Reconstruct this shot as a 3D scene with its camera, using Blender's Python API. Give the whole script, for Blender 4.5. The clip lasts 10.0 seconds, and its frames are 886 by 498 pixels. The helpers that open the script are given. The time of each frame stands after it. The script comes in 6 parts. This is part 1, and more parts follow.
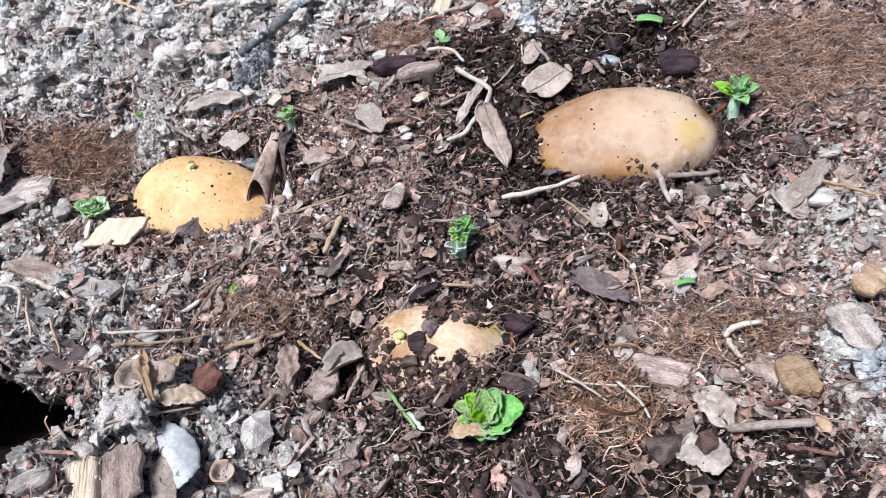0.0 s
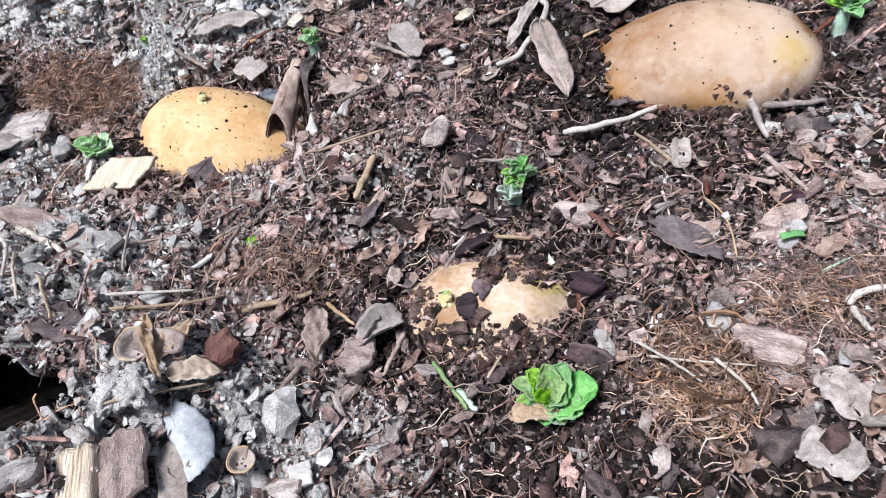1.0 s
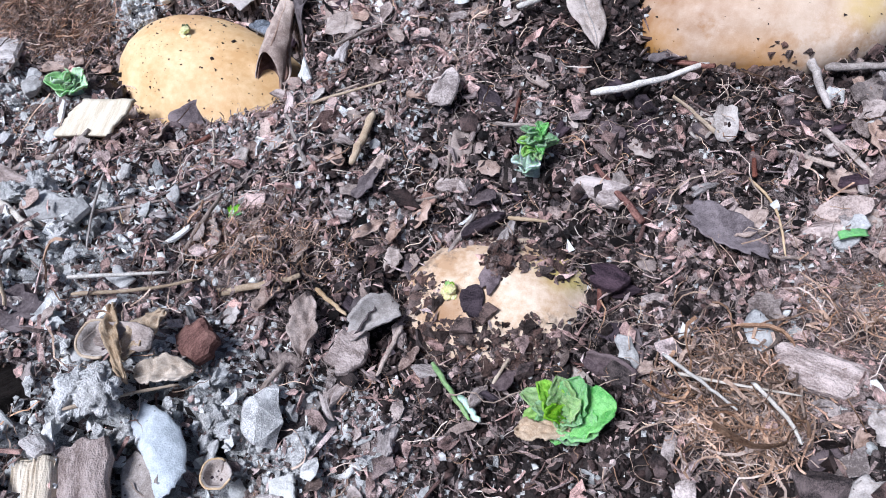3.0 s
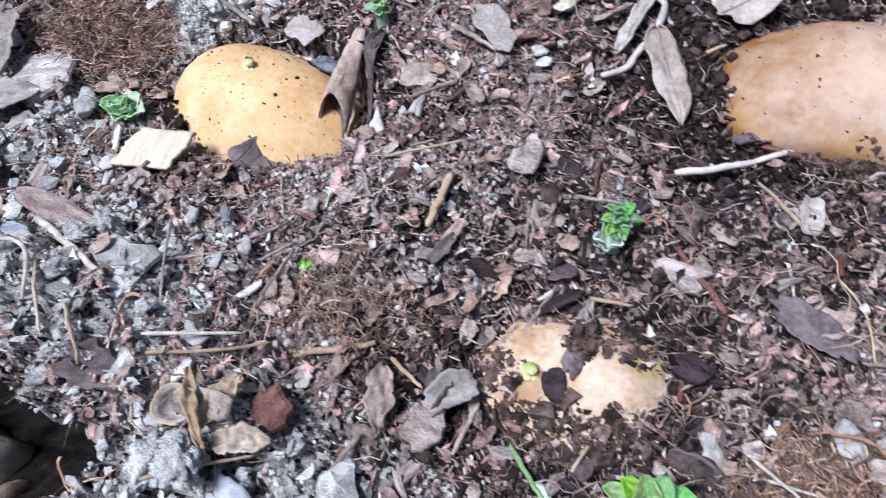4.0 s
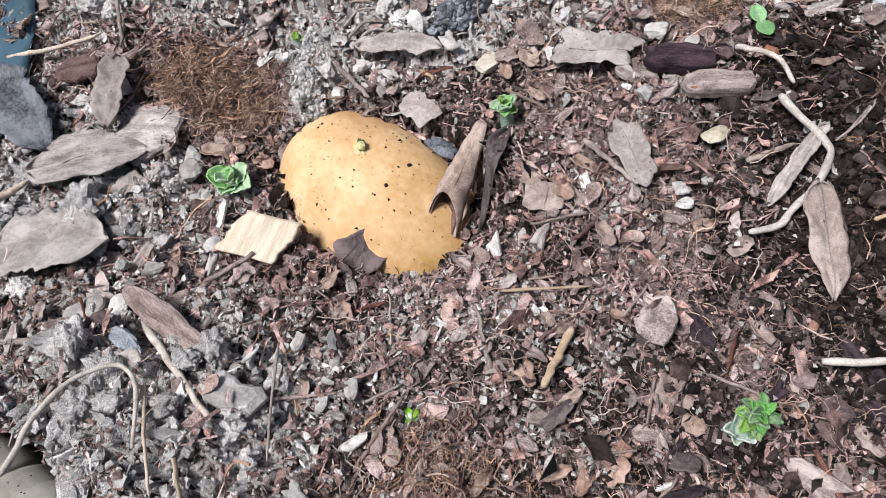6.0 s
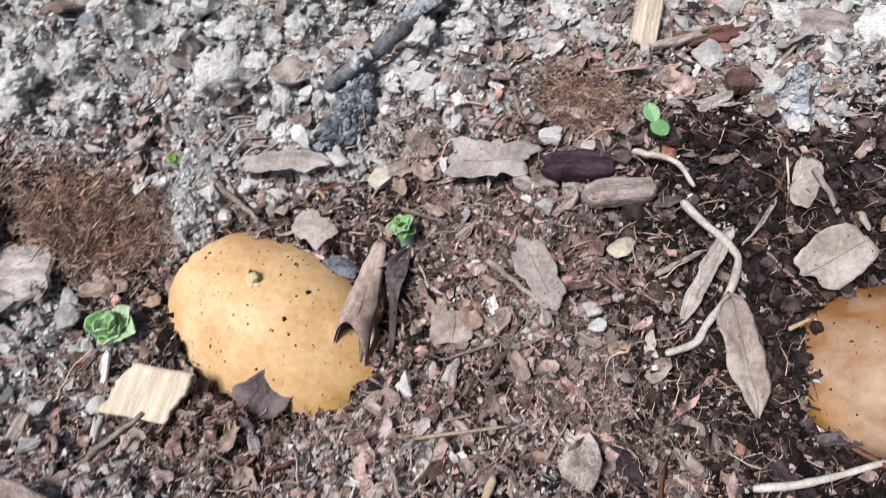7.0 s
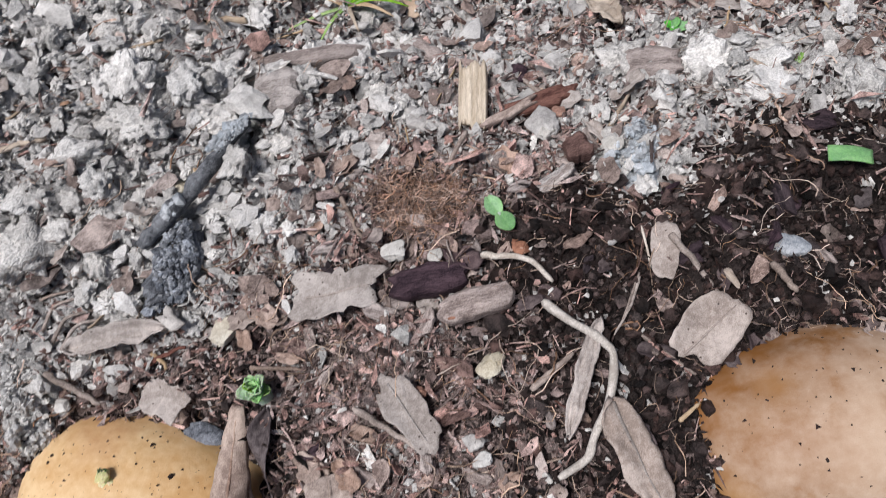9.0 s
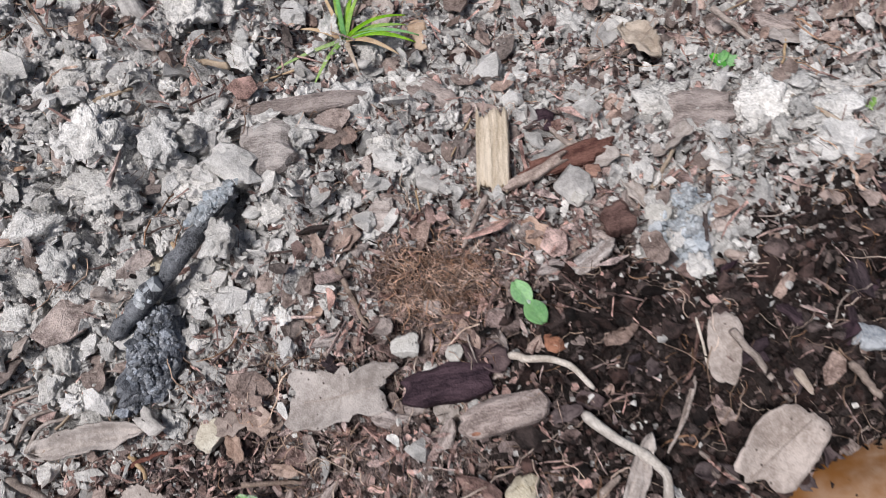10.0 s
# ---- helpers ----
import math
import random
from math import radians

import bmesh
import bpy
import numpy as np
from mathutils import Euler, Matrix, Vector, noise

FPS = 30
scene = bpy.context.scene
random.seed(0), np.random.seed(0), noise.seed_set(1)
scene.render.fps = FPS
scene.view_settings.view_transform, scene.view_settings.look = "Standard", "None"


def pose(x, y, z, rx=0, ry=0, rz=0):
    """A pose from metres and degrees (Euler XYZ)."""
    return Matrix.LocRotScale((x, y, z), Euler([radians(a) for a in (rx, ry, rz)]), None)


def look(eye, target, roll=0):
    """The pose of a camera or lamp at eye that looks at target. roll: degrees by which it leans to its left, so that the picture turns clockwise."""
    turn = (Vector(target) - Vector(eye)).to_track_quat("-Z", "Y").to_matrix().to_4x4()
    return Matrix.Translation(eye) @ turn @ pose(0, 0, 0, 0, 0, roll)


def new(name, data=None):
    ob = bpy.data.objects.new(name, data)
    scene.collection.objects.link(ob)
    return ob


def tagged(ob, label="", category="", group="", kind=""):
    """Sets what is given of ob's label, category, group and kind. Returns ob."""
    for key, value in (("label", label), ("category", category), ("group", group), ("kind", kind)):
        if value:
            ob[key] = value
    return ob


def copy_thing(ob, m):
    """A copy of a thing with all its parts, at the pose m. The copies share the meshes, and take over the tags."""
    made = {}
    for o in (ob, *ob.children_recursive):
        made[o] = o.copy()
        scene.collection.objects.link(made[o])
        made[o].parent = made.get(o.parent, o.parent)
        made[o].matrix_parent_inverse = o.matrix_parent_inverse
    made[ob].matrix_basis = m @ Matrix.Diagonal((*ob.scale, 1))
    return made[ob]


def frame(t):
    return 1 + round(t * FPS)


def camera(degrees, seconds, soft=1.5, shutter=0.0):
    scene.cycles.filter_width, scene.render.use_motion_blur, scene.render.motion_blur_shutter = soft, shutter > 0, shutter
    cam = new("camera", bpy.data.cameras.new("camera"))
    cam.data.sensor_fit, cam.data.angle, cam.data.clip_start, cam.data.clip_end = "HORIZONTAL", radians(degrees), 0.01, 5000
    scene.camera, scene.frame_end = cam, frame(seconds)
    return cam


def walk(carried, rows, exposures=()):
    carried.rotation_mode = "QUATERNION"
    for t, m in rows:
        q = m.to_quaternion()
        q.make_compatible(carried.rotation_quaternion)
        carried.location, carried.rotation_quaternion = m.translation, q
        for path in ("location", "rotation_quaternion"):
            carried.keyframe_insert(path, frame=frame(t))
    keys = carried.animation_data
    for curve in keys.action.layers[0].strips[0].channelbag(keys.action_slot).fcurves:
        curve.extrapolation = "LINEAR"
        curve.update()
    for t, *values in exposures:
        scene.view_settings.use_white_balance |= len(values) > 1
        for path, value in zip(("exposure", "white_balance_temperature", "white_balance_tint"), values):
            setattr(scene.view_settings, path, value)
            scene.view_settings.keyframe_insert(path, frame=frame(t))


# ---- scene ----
cam = camera(62.45, 10.0, soft=0.8, shutter=0.35)
PATH = [
    (0, (0.00000, -0.00000, 0.21432), (-0.03855, 0.13326, 0.07026), -14.61),
    (0.5, (-0.01082, 0.01218, 0.19904), (-0.04979, 0.14137, 0.05142), -14.77),
    (1, (-0.01772, 0.03078, 0.18619), (-0.06347, 0.15002, 0.03227), -18.24),
    (1.5, (-0.01773, 0.05058, 0.17991), (-0.06638, 0.15998, 0.01971), -19.73),
    (2, (-0.01722, 0.05818, 0.17366), (-0.06818, 0.15812, 0.00808), -22.18),
    (2.2, (-0.01710, 0.06042, 0.17230), (-0.06949, 0.15802, 0.00578), -23.15),
    (3.3, (-0.02635, 0.06945, 0.17889), (-0.07530, 0.16560, 0.01049), -21.15),
    (3.5, (-0.03097, 0.07198, 0.18045), (-0.08181, 0.16609, 0.01146), -21.34),
    (4, (-0.05138, 0.08215, 0.18948), (-0.09637, 0.17970, 0.02078), -15.73),
    (4.5, (-0.07067, 0.09083, 0.19839), (-0.12012, 0.18683, 0.03005), -13.95),
    (5, (-0.07404, 0.12019, 0.21514), (-0.13224, 0.21147, 0.04698), -17.11),
    (5.2, (-0.07438, 0.12089, 0.21370), (-0.13293, 0.21272, 0.04595), -15.86),
    (6.3, (-0.08586, 0.15538, 0.21392), (-0.14289, 0.22792, 0.03648), -22.76),
    (6.5, (-0.08729, 0.16291, 0.21760), (-0.14051, 0.23848, 0.04024), -21.55),
    (7, (-0.08273, 0.18618, 0.21468), (-0.12400, 0.27066, 0.03816), -16.99),
    (7.5, (-0.08192, 0.20727, 0.21372), (-0.12120, 0.29326, 0.03747), -18.98),
    (8, (-0.08689, 0.21531, 0.21107), (-0.12017, 0.29909, 0.03254), -18.33),
    (8.5, (-0.07053, 0.22229, 0.20629), (-0.09686, 0.30820, 0.02762), -19.07),
    (9, (-0.06103, 0.23303, 0.20840), (-0.08451, 0.31981, 0.02974), -20.25),
    (9.5, (-0.05607, 0.25572, 0.20136), (-0.08198, 0.33853, 0.02116), -24.35),
    (10, (-0.06665, 0.27732, 0.19393), (-0.09040, 0.35618, 0.01167), -22.48),
]
EXPOSURES = [(0.0, 0.65, 6050, 11), (2.0, 0.63, 5600, 11), (3.5, 0.66, 5350, 11), (4.5, 0.59, 5650, 11), (5.0, 0.54, 5930, 11), (5.5, 0.49, 6100, 12), (6.5, 0.43, 6250, 12), (8.0, 0.20, 6150, 12), (10.0, 0.09, 6280, 12)]
walk(cam, [(t, look(eye, target, roll)) for t, eye, target, roll in PATH], EXPOSURES)

# ---- light: a bright, hazy sky over open shade ----
world = bpy.data.worlds.new("sky")
scene.world = world
world.use_nodes = True
wn, wl = world.node_tree.nodes, world.node_tree.links
sky = wn.new("ShaderNodeTexSky")
sky.sky_type = "NISHITA"
sky.sun_disc = False
sky.sun_elevation, sky.sun_rotation = radians(70), radians(230)
sky.air_density, sky.dust_density, sky.ozone_density = 1.0, 4.0, 0.6
wl.new(sky.outputs["Color"], wn["Background"].inputs["Color"])
wn["Background"].inputs["Strength"].default_value = 0.041
sun = new("sun", bpy.data.lights.new("sun", "SUN"))
sun.data.energy, sun.data.angle, sun.data.color = 3.35, radians(18), (1.0, 0.96, 0.92)
sun.matrix_world = look((-0.32, -0.27, 1.15), (0, 0, 0))


# ---- materials ----
def surface(name, dark, light, rough=0.85, grain=400.0, bump=0.4, vary=0.35, island=False, spots=None, streak=None, spec=0.12, coat=0.0, grit=0.55):
    """A mineral or plant surface: two colours mixed by grain at two scales, with its own brightness for each piece."""
    m = bpy.data.materials.new(name)
    m.use_nodes = True
    n, l = m.node_tree.nodes, m.node_tree.links
    b = n["Principled BSDF"]
    co = n.new("ShaderNodeTexCoord")
    at = co.outputs["Object"]
    if streak:
        sc = n.new("ShaderNodeMapping")
        sc.inputs["Scale"].default_value = streak
        l.new(at, sc.inputs["Vector"])
        at = sc.outputs["Vector"]
    big, fine = n.new("ShaderNodeTexNoise"), n.new("ShaderNodeTexNoise")
    big.inputs["Scale"].default_value, fine.inputs["Scale"].default_value = grain * 0.3, grain * 2.2
    big.inputs["Detail"].default_value, fine.inputs["Detail"].default_value = 4, 3
    l.new(at, big.inputs["Vector"]), l.new(at, fine.inputs["Vector"])
    add = n.new("ShaderNodeMath")
    add.operation = "MULTIPLY_ADD"
    l.new(fine.outputs["Fac"], add.inputs[0])
    add.inputs[1].default_value = 0.5
    l.new(big.outputs["Fac"], add.inputs[2])
    sand = n.new("ShaderNodeTexNoise")
    sand.inputs["Scale"].default_value, sand.inputs["Detail"].default_value = max(grain * 6, 2600), 2
    l.new(co.outputs["Object"], sand.inputs["Vector"])
    more = n.new("ShaderNodeMath")
    more.operation = "MULTIPLY_ADD"
    l.new(sand.outputs["Fac"], more.inputs[0])
    more.inputs[1].default_value = grit
    l.new(add.outputs[0], more.inputs[2])
    add = more
    span = n.new("ShaderNodeMapRange")
    span.inputs["From Min"].default_value, span.inputs["From Max"].default_value = 0.57 + grit * 0.5, 0.93 + grit * 0.5
    l.new(add.outputs[0], span.inputs["Value"])
    mix = n.new("ShaderNodeMix")
    mix.data_type = "RGBA"
    mix.inputs[6].default_value, mix.inputs[7].default_value = (*dark, 1), (*light, 1)
    l.new(span.outputs["Result"], mix.inputs["Factor"])
    if island:
        rnd = n.new("ShaderNodeNewGeometry").outputs["Random Per Island"]
    else:
        rnd = n.new("ShaderNodeObjectInfo").outputs["Random"]
    hue = n.new("ShaderNodeHueSaturation")
    val = n.new("ShaderNodeMapRange")
    val.inputs["To Min"].default_value, val.inputs["To Max"].default_value = 1 - vary, 1 + vary
    l.new(rnd, val.inputs["Value"])
    l.new(val.outputs["Result"], hue.inputs["Value"])
    l.new(mix.outputs[2], hue.inputs["Color"])
    wob = n.new("ShaderNodeMath")
    wob.operation = "MULTIPLY"
    wob.inputs[1].default_value = 7.31
    l.new(rnd, wob.inputs[0])
    fr = n.new("ShaderNodeMath")
    fr.operation = "FRACT"
    l.new(wob.outputs[0], fr.inputs[0])
    sat = n.new("ShaderNodeMapRange")
    sat.inputs["To Min"].default_value, sat.inputs["To Max"].default_value = 0.6, 1.15
    l.new(fr.outputs[0], sat.inputs["Value"])
    l.new(sat.outputs["Result"], hue.inputs["Saturation"])
    col = hue.outputs["Color"]
    if spots:
        vo = n.new("ShaderNodeTexVoronoi")
        vo.inputs["Scale"].default_value = spots[1]
        l.new(co.outputs["Object"], vo.inputs["Vector"])
        cut = n.new("ShaderNodeMapRange")
        cut.inputs["From Min"].default_value, cut.inputs["From Max"].default_value = spots[2], spots[2] * 0.5
        l.new(vo.outputs["Distance"], cut.inputs["Value"])
        sp = n.new("ShaderNodeMix")
        sp.data_type = "RGBA"
        sp.inputs[7].default_value = (*spots[0], 1)
        l.new(cut.outputs["Result"], sp.inputs["Factor"])
        l.new(col, sp.inputs[6])
        col = sp.outputs[2]
    l.new(col, b.inputs["Base Color"])
    b.inputs["Roughness"].default_value = rough
    b.inputs["Specular IOR Level"].default_value = spec
    b.inputs["Coat Weight"].default_value = coat
    bp = n.new("ShaderNodeBump")
    bp.inputs["Strength"].default_value, bp.inputs["Distance"].default_value = bump, 0.0010
    l.new(add.outputs[0], bp.inputs["Height"])
    l.new(bp.outputs["Normal"], b.inputs["Normal"])
    return m


def skin(name, base, pale, dirt, dirt_amount, dirt_scale=60.0, stains=(), grain=120):
    """Potato skin: mottled yellow, small dark lenticels, and stuck soil in patches."""
    m = surface(name, base, pale, rough=0.55, grain=grain, bump=0.3, vary=0.03, spots=((0.16, 0.09, 0.045), 190, 0.060), spec=0.3, grit=0.2)
    n, l = m.node_tree.nodes, m.node_tree.links
    b = n["Principled BSDF"]
    old = b.inputs["Base Color"].links[0].from_socket
    co = n.new("ShaderNodeTexCoord")
    nz = n.new("ShaderNodeTexNoise")
    nz.inputs["Scale"].default_value, nz.inputs["Detail"].default_value, nz.inputs["Roughness"].default_value = dirt_scale, 9, 0.7
    l.new(co.outputs["Object"], nz.inputs["Vector"])
    cut = n.new("ShaderNodeMapRange")
    cut.inputs["From Min"].default_value, cut.inputs["From Max"].default_value = dirt_amount, dirt_amount + 0.12
    l.new(nz.outputs["Fac"], cut.inputs["Value"])
    mx = n.new("ShaderNodeMix")
    mx.data_type = "RGBA"
    mx.inputs[7].default_value = (*dirt, 1)
    l.new(cut.outputs["Result"], mx.inputs["Factor"])
    l.new(old, mx.inputs[6])
    col = mx.outputs[2]
    scuff = n.new("ShaderNodeTexNoise")
    scuff.inputs["Scale"].default_value, scuff.inputs["Detail"].default_value, scuff.inputs["Distortion"].default_value = 120, 9, 0.3
    l.new(co.outputs["Object"], scuff.inputs["Vector"])
    thin = n.new("ShaderNodeMapRange")
    thin.inputs["From Min"].default_value, thin.inputs["From Max"].default_value = 0.32, 0.60
    thin.inputs["To Min"].default_value = 0.55
    l.new(scuff.outputs["Fac"], thin.inputs["Value"])
    # tinted patches: rust marks, and on the pale potato light and shade too
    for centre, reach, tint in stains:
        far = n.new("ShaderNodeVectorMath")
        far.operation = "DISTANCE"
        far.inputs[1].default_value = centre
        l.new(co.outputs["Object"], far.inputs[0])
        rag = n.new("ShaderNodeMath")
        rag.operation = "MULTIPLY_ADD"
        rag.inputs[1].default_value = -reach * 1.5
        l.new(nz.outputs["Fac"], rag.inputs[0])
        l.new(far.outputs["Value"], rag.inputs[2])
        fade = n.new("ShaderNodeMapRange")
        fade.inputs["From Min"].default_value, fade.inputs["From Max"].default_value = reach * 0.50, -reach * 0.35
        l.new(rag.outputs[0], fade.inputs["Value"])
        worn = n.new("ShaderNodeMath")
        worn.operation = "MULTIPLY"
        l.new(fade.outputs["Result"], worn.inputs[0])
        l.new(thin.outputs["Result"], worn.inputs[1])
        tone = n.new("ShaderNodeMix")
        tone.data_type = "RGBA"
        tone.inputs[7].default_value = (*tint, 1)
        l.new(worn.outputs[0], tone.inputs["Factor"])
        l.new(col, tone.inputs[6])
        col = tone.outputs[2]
    l.new(col, b.inputs["Base Color"])
    return m


def leafy(name, dark, light):
    m = surface(name, dark, light, rough=0.5, grain=500, bump=0.5, vary=0.2, spec=0.35)
    b = m.node_tree.nodes["Principled BSDF"]
    b.inputs["Subsurface Weight"].default_value = 0.3
    b.inputs["Subsurface Radius"].default_value = (0.001, 0.002, 0.0005)
    b.inputs["Subsurface Scale"].default_value = 1.0
    return m


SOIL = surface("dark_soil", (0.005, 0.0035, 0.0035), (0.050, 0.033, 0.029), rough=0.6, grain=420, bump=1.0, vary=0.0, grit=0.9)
SOIL_GREY = surface("dry_grey_soil", (0.23, 0.218, 0.208), (0.70, 0.675, 0.65), rough=0.95, grain=420, bump=1.0, vary=0.0, grit=0.9)
SOIL_BROWN = surface("brown_soil", (0.036, 0.022, 0.020), (0.31, 0.208, 0.180), rough=0.85, grain=420, bump=1.0, vary=0.0, grit=0.9)
CLOD_GREY = surface("dry_clod_grey", (0.50, 0.485, 0.466), (0.90, 0.88, 0.85), rough=0.95, grain=420, bump=1.0, vary=0.16, grit=0.9)
CLUMP_GREY = surface("dry_lump_grey", (0.58, 0.562, 0.542), (0.90, 0.88, 0.85), rough=0.95, grain=520, bump=1.0, vary=0.24, island=True, grit=0.9)
CLOD_DULL = surface("dull_clod_grey", (0.30, 0.288, 0.280), (0.72, 0.695, 0.675), rough=0.95, grain=420, bump=1.0, vary=0.20, grit=0.9)
CLUMP_DULL = surface("dull_lump_grey", (0.30, 0.288, 0.280), (0.74, 0.715, 0.695), rough=0.95, grain=520, bump=1.0, vary=0.40, island=True, grit=0.9)
CRUMB_DARK = surface("moist_crumb", (0.004, 0.003, 0.003), (0.058, 0.037, 0.033), rough=0.5, grain=900, bump=0.8, vary=0.85, island=True, spec=0.18)
CRUMB_BROWN = surface("brown_crumb", (0.110, 0.067, 0.060), (0.63, 0.432, 0.385), rough=0.7, grain=900, bump=0.8, vary=0.7, island=True)
ROOT_PALE = surface("pale_rootlet", (0.26, 0.175, 0.125), (0.62, 0.475, 0.375), rough=0.75, grain=600, bump=0.2, vary=0.45, island=True)
LEAF_BITS = surface("leaf_bits", (0.125, 0.088, 0.076), (0.45, 0.350, 0.308), rough=0.8, grain=420, bump=0.7, vary=0.45, island=True)
CRUMB_MOIST = surface("moist_compost", (0.012, 0.008, 0.008), (0.125, 0.082, 0.074), rough=0.5, grain=900, bump=0.8, vary=0.85, island=True, spec=0.25)
CRUMB_UMBER = surface("clinging_soil", (0.025, 0.016, 0.014), (0.17, 0.108, 0.090), rough=0.8, grain=900, bump=0.8, vary=0.6, island=True)
CRUMB_GREY = surface("dry_grey_crumb", (0.43, 0.418, 0.402), (0.84, 0.82, 0.79), rough=0.95, grain=900, bump=0.8, vary=0.34, island=True)
CRUMB_ASH = surface("ash_clod_crumb", (0.46, 0.45, 0.44), (0.80, 0.79, 0.77), rough=0.95, grain=900, bump=0.8, vary=0.3, island=True)
CRUMB_BLUE = surface("blue_grey_clod_crumb", (0.34, 0.38, 0.42), (0.66, 0.70, 0.74), rough=0.95, grain=900, bump=0.8, vary=0.25, island=True)
CRUMB_CHAR = surface("charred_clod_crumb", (0.09, 0.10, 0.12), (0.40, 0.43, 0.48), rough=0.9, grain=900, bump=0.8, vary=0.6, island=True)
PERLITE = surface("perlite", (0.62, 0.60, 0.57), (0.82, 0.80, 0.77), rough=0.8, grain=900, bump=0.5, vary=0.15, island=True)
FIBRE_RED = surface("coir_fibre", (0.19, 0.108, 0.074), (0.58, 0.385, 0.285), rough=0.8, grain=600, bump=0.2, vary=0.65, island=True)
FIBRE_TAN = surface("root_fibre", (0.12, 0.066, 0.042), (0.46, 0.30, 0.205), rough=0.75, grain=600, bump=0.2, vary=0.65, island=True)
LEAF_GREY = surface("dry_leaf_grey", (0.246, 0.203, 0.178), (0.492, 0.430, 0.394), rough=0.75, grain=260, bump=0.5, vary=0.18, spots=((0.07, 0.05, 0.045), 300, 0.12))
LEAF_BROWN = surface("dry_leaf_brown", (0.19, 0.125, 0.096), (0.48, 0.360, 0.300), rough=0.7, grain=220, bump=0.5, vary=0.2)
LEAF_FAWN = surface("dry_leaf_fawn", (0.22, 0.140, 0.105), (0.54, 0.40, 0.315), rough=0.7, grain=200, bump=0.5, vary=0.05)
LEAF_PLUM = surface("dry_leaf_plum", (0.085, 0.064, 0.068), (0.24, 0.19, 0.195), rough=0.7, grain=260, bump=0.5, vary=0.05)
LEAF_DARK = surface("dry_leaf_dark", (0.054, 0.038, 0.041), (0.156, 0.120, 0.120), rough=0.6, grain=260, bump=0.5, vary=0.2)
LEAF_TAN = surface("dry_leaf_tan", (0.330, 0.231, 0.143), (0.605, 0.473, 0.341), rough=0.7, grain=220, bump=0.4, vary=0.2)
LEAF_PALE = surface("bleached_leaf", (0.34, 0.375, 0.41), (0.56, 0.60, 0.64), rough=0.8, grain=260, bump=0.4, vary=0.1, spots=((0.2, 0.2, 0.2), 240, 0.1))
BARK_GREY = surface("bark_grey", (0.240, 0.203, 0.188), (0.630, 0.570, 0.540), rough=0.9, grain=260, bump=1.0, vary=0.2, streak=(1, 3.5, 3.5))
BARK_MAUVE = surface("bark_mauve", (0.20, 0.155, 0.14), (0.54, 0.45, 0.415), rough=0.9, grain=260, bump=1.0, vary=0.22, streak=(1, 3.5, 3.5))
BARK_RED = surface("bark_red_brown", (0.094, 0.037, 0.030), (0.275, 0.131, 0.100), rough=0.85, grain=240, bump=0.9, vary=0.25, streak=(1, 3.5, 3.5))
LINING = surface("leaf_lining", (0.085, 0.036, 0.024), (0.24, 0.115, 0.078), rough=0.8, grain=240, bump=0.6, vary=0.05)
BARK_DARK = surface("bark_dark", (0.020, 0.013, 0.018), (0.083, 0.055, 0.066), rough=0.7, grain=240, bump=0.9, vary=0.2, streak=(1, 3.5, 3.5))
BARK_TAN = surface("bark_tan", (0.28, 0.17, 0.09), (0.52, 0.38, 0.25), rough=0.85, grain=240, bump=0.8, vary=0.2, streak=(1, 3.5, 3.5))
CHAR = surface("charred_wood", (0.045, 0.05, 0.062), (0.27, 0.29, 0.33), rough=0.8, grain=300, bump=1.0, vary=0.1, spots=((0.42, 0.44, 0.47), 760, 0.12))
WOOD = surface("pale_split_wood", (0.44, 0.32, 0.18), (0.74, 0.60, 0.42), rough=0.75, grain=120, bump=0.7, vary=0.1, streak=(1, 9, 9))
CARD = surface("tan_chip", (0.52, 0.43, 0.31), (0.76, 0.68, 0.54), rough=0.8, grain=120, bump=0.5, vary=0.05, streak=(9, 1, 9))
TWIG_PALE = surface("bare_root", (0.40, 0.335, 0.27), (0.70, 0.63, 0.55), rough=0.65, grain=200, bump=0.4, vary=0.12, streak=(3, 3, 3))
TWIG_TAN = surface("straw", (0.34, 0.24, 0.15), (0.60, 0.47, 0.33), rough=0.7, grain=220, bump=0.4, vary=0.2)
TWIG_GREY = surface("weathered_twig", (0.210, 0.161, 0.133), (0.504, 0.406, 0.350), rough=0.85, grain=260, bump=0.7, vary=0.25)
STONE_GREY = surface("grey_stone", (0.286, 0.270, 0.259), (0.550, 0.528, 0.506), rough=0.85, grain=260, bump=0.5, vary=0.15)
STONE_BLUE = surface("blue_grey_clod", (0.26, 0.29, 0.33), (0.55, 0.58, 0.62), rough=0.95, grain=420, bump=1.0, vary=0.08)
STONE_WHITE = surface("white_stone", (0.50, 0.48, 0.445), (0.74, 0.722, 0.685), rough=0.8, grain=300, bump=0.8, vary=0.08)
STONE_CREAM = surface("cream_stone", (0.50, 0.43, 0.31), (0.74, 0.69, 0.56), rough=0.8, grain=300, bump=0.8, vary=0.08)
STONE_TAN = surface("tan_stone", (0.399, 0.285, 0.199), (0.627, 0.494, 0.380), rough=0.75, grain=200, bump=0.4, vary=0.12)
STONE_RUST = surface("rust_stone", (0.22, 0.08, 0.04), (0.45, 0.20, 0.11), rough=0.8, grain=260, bump=0.5, vary=0.12)
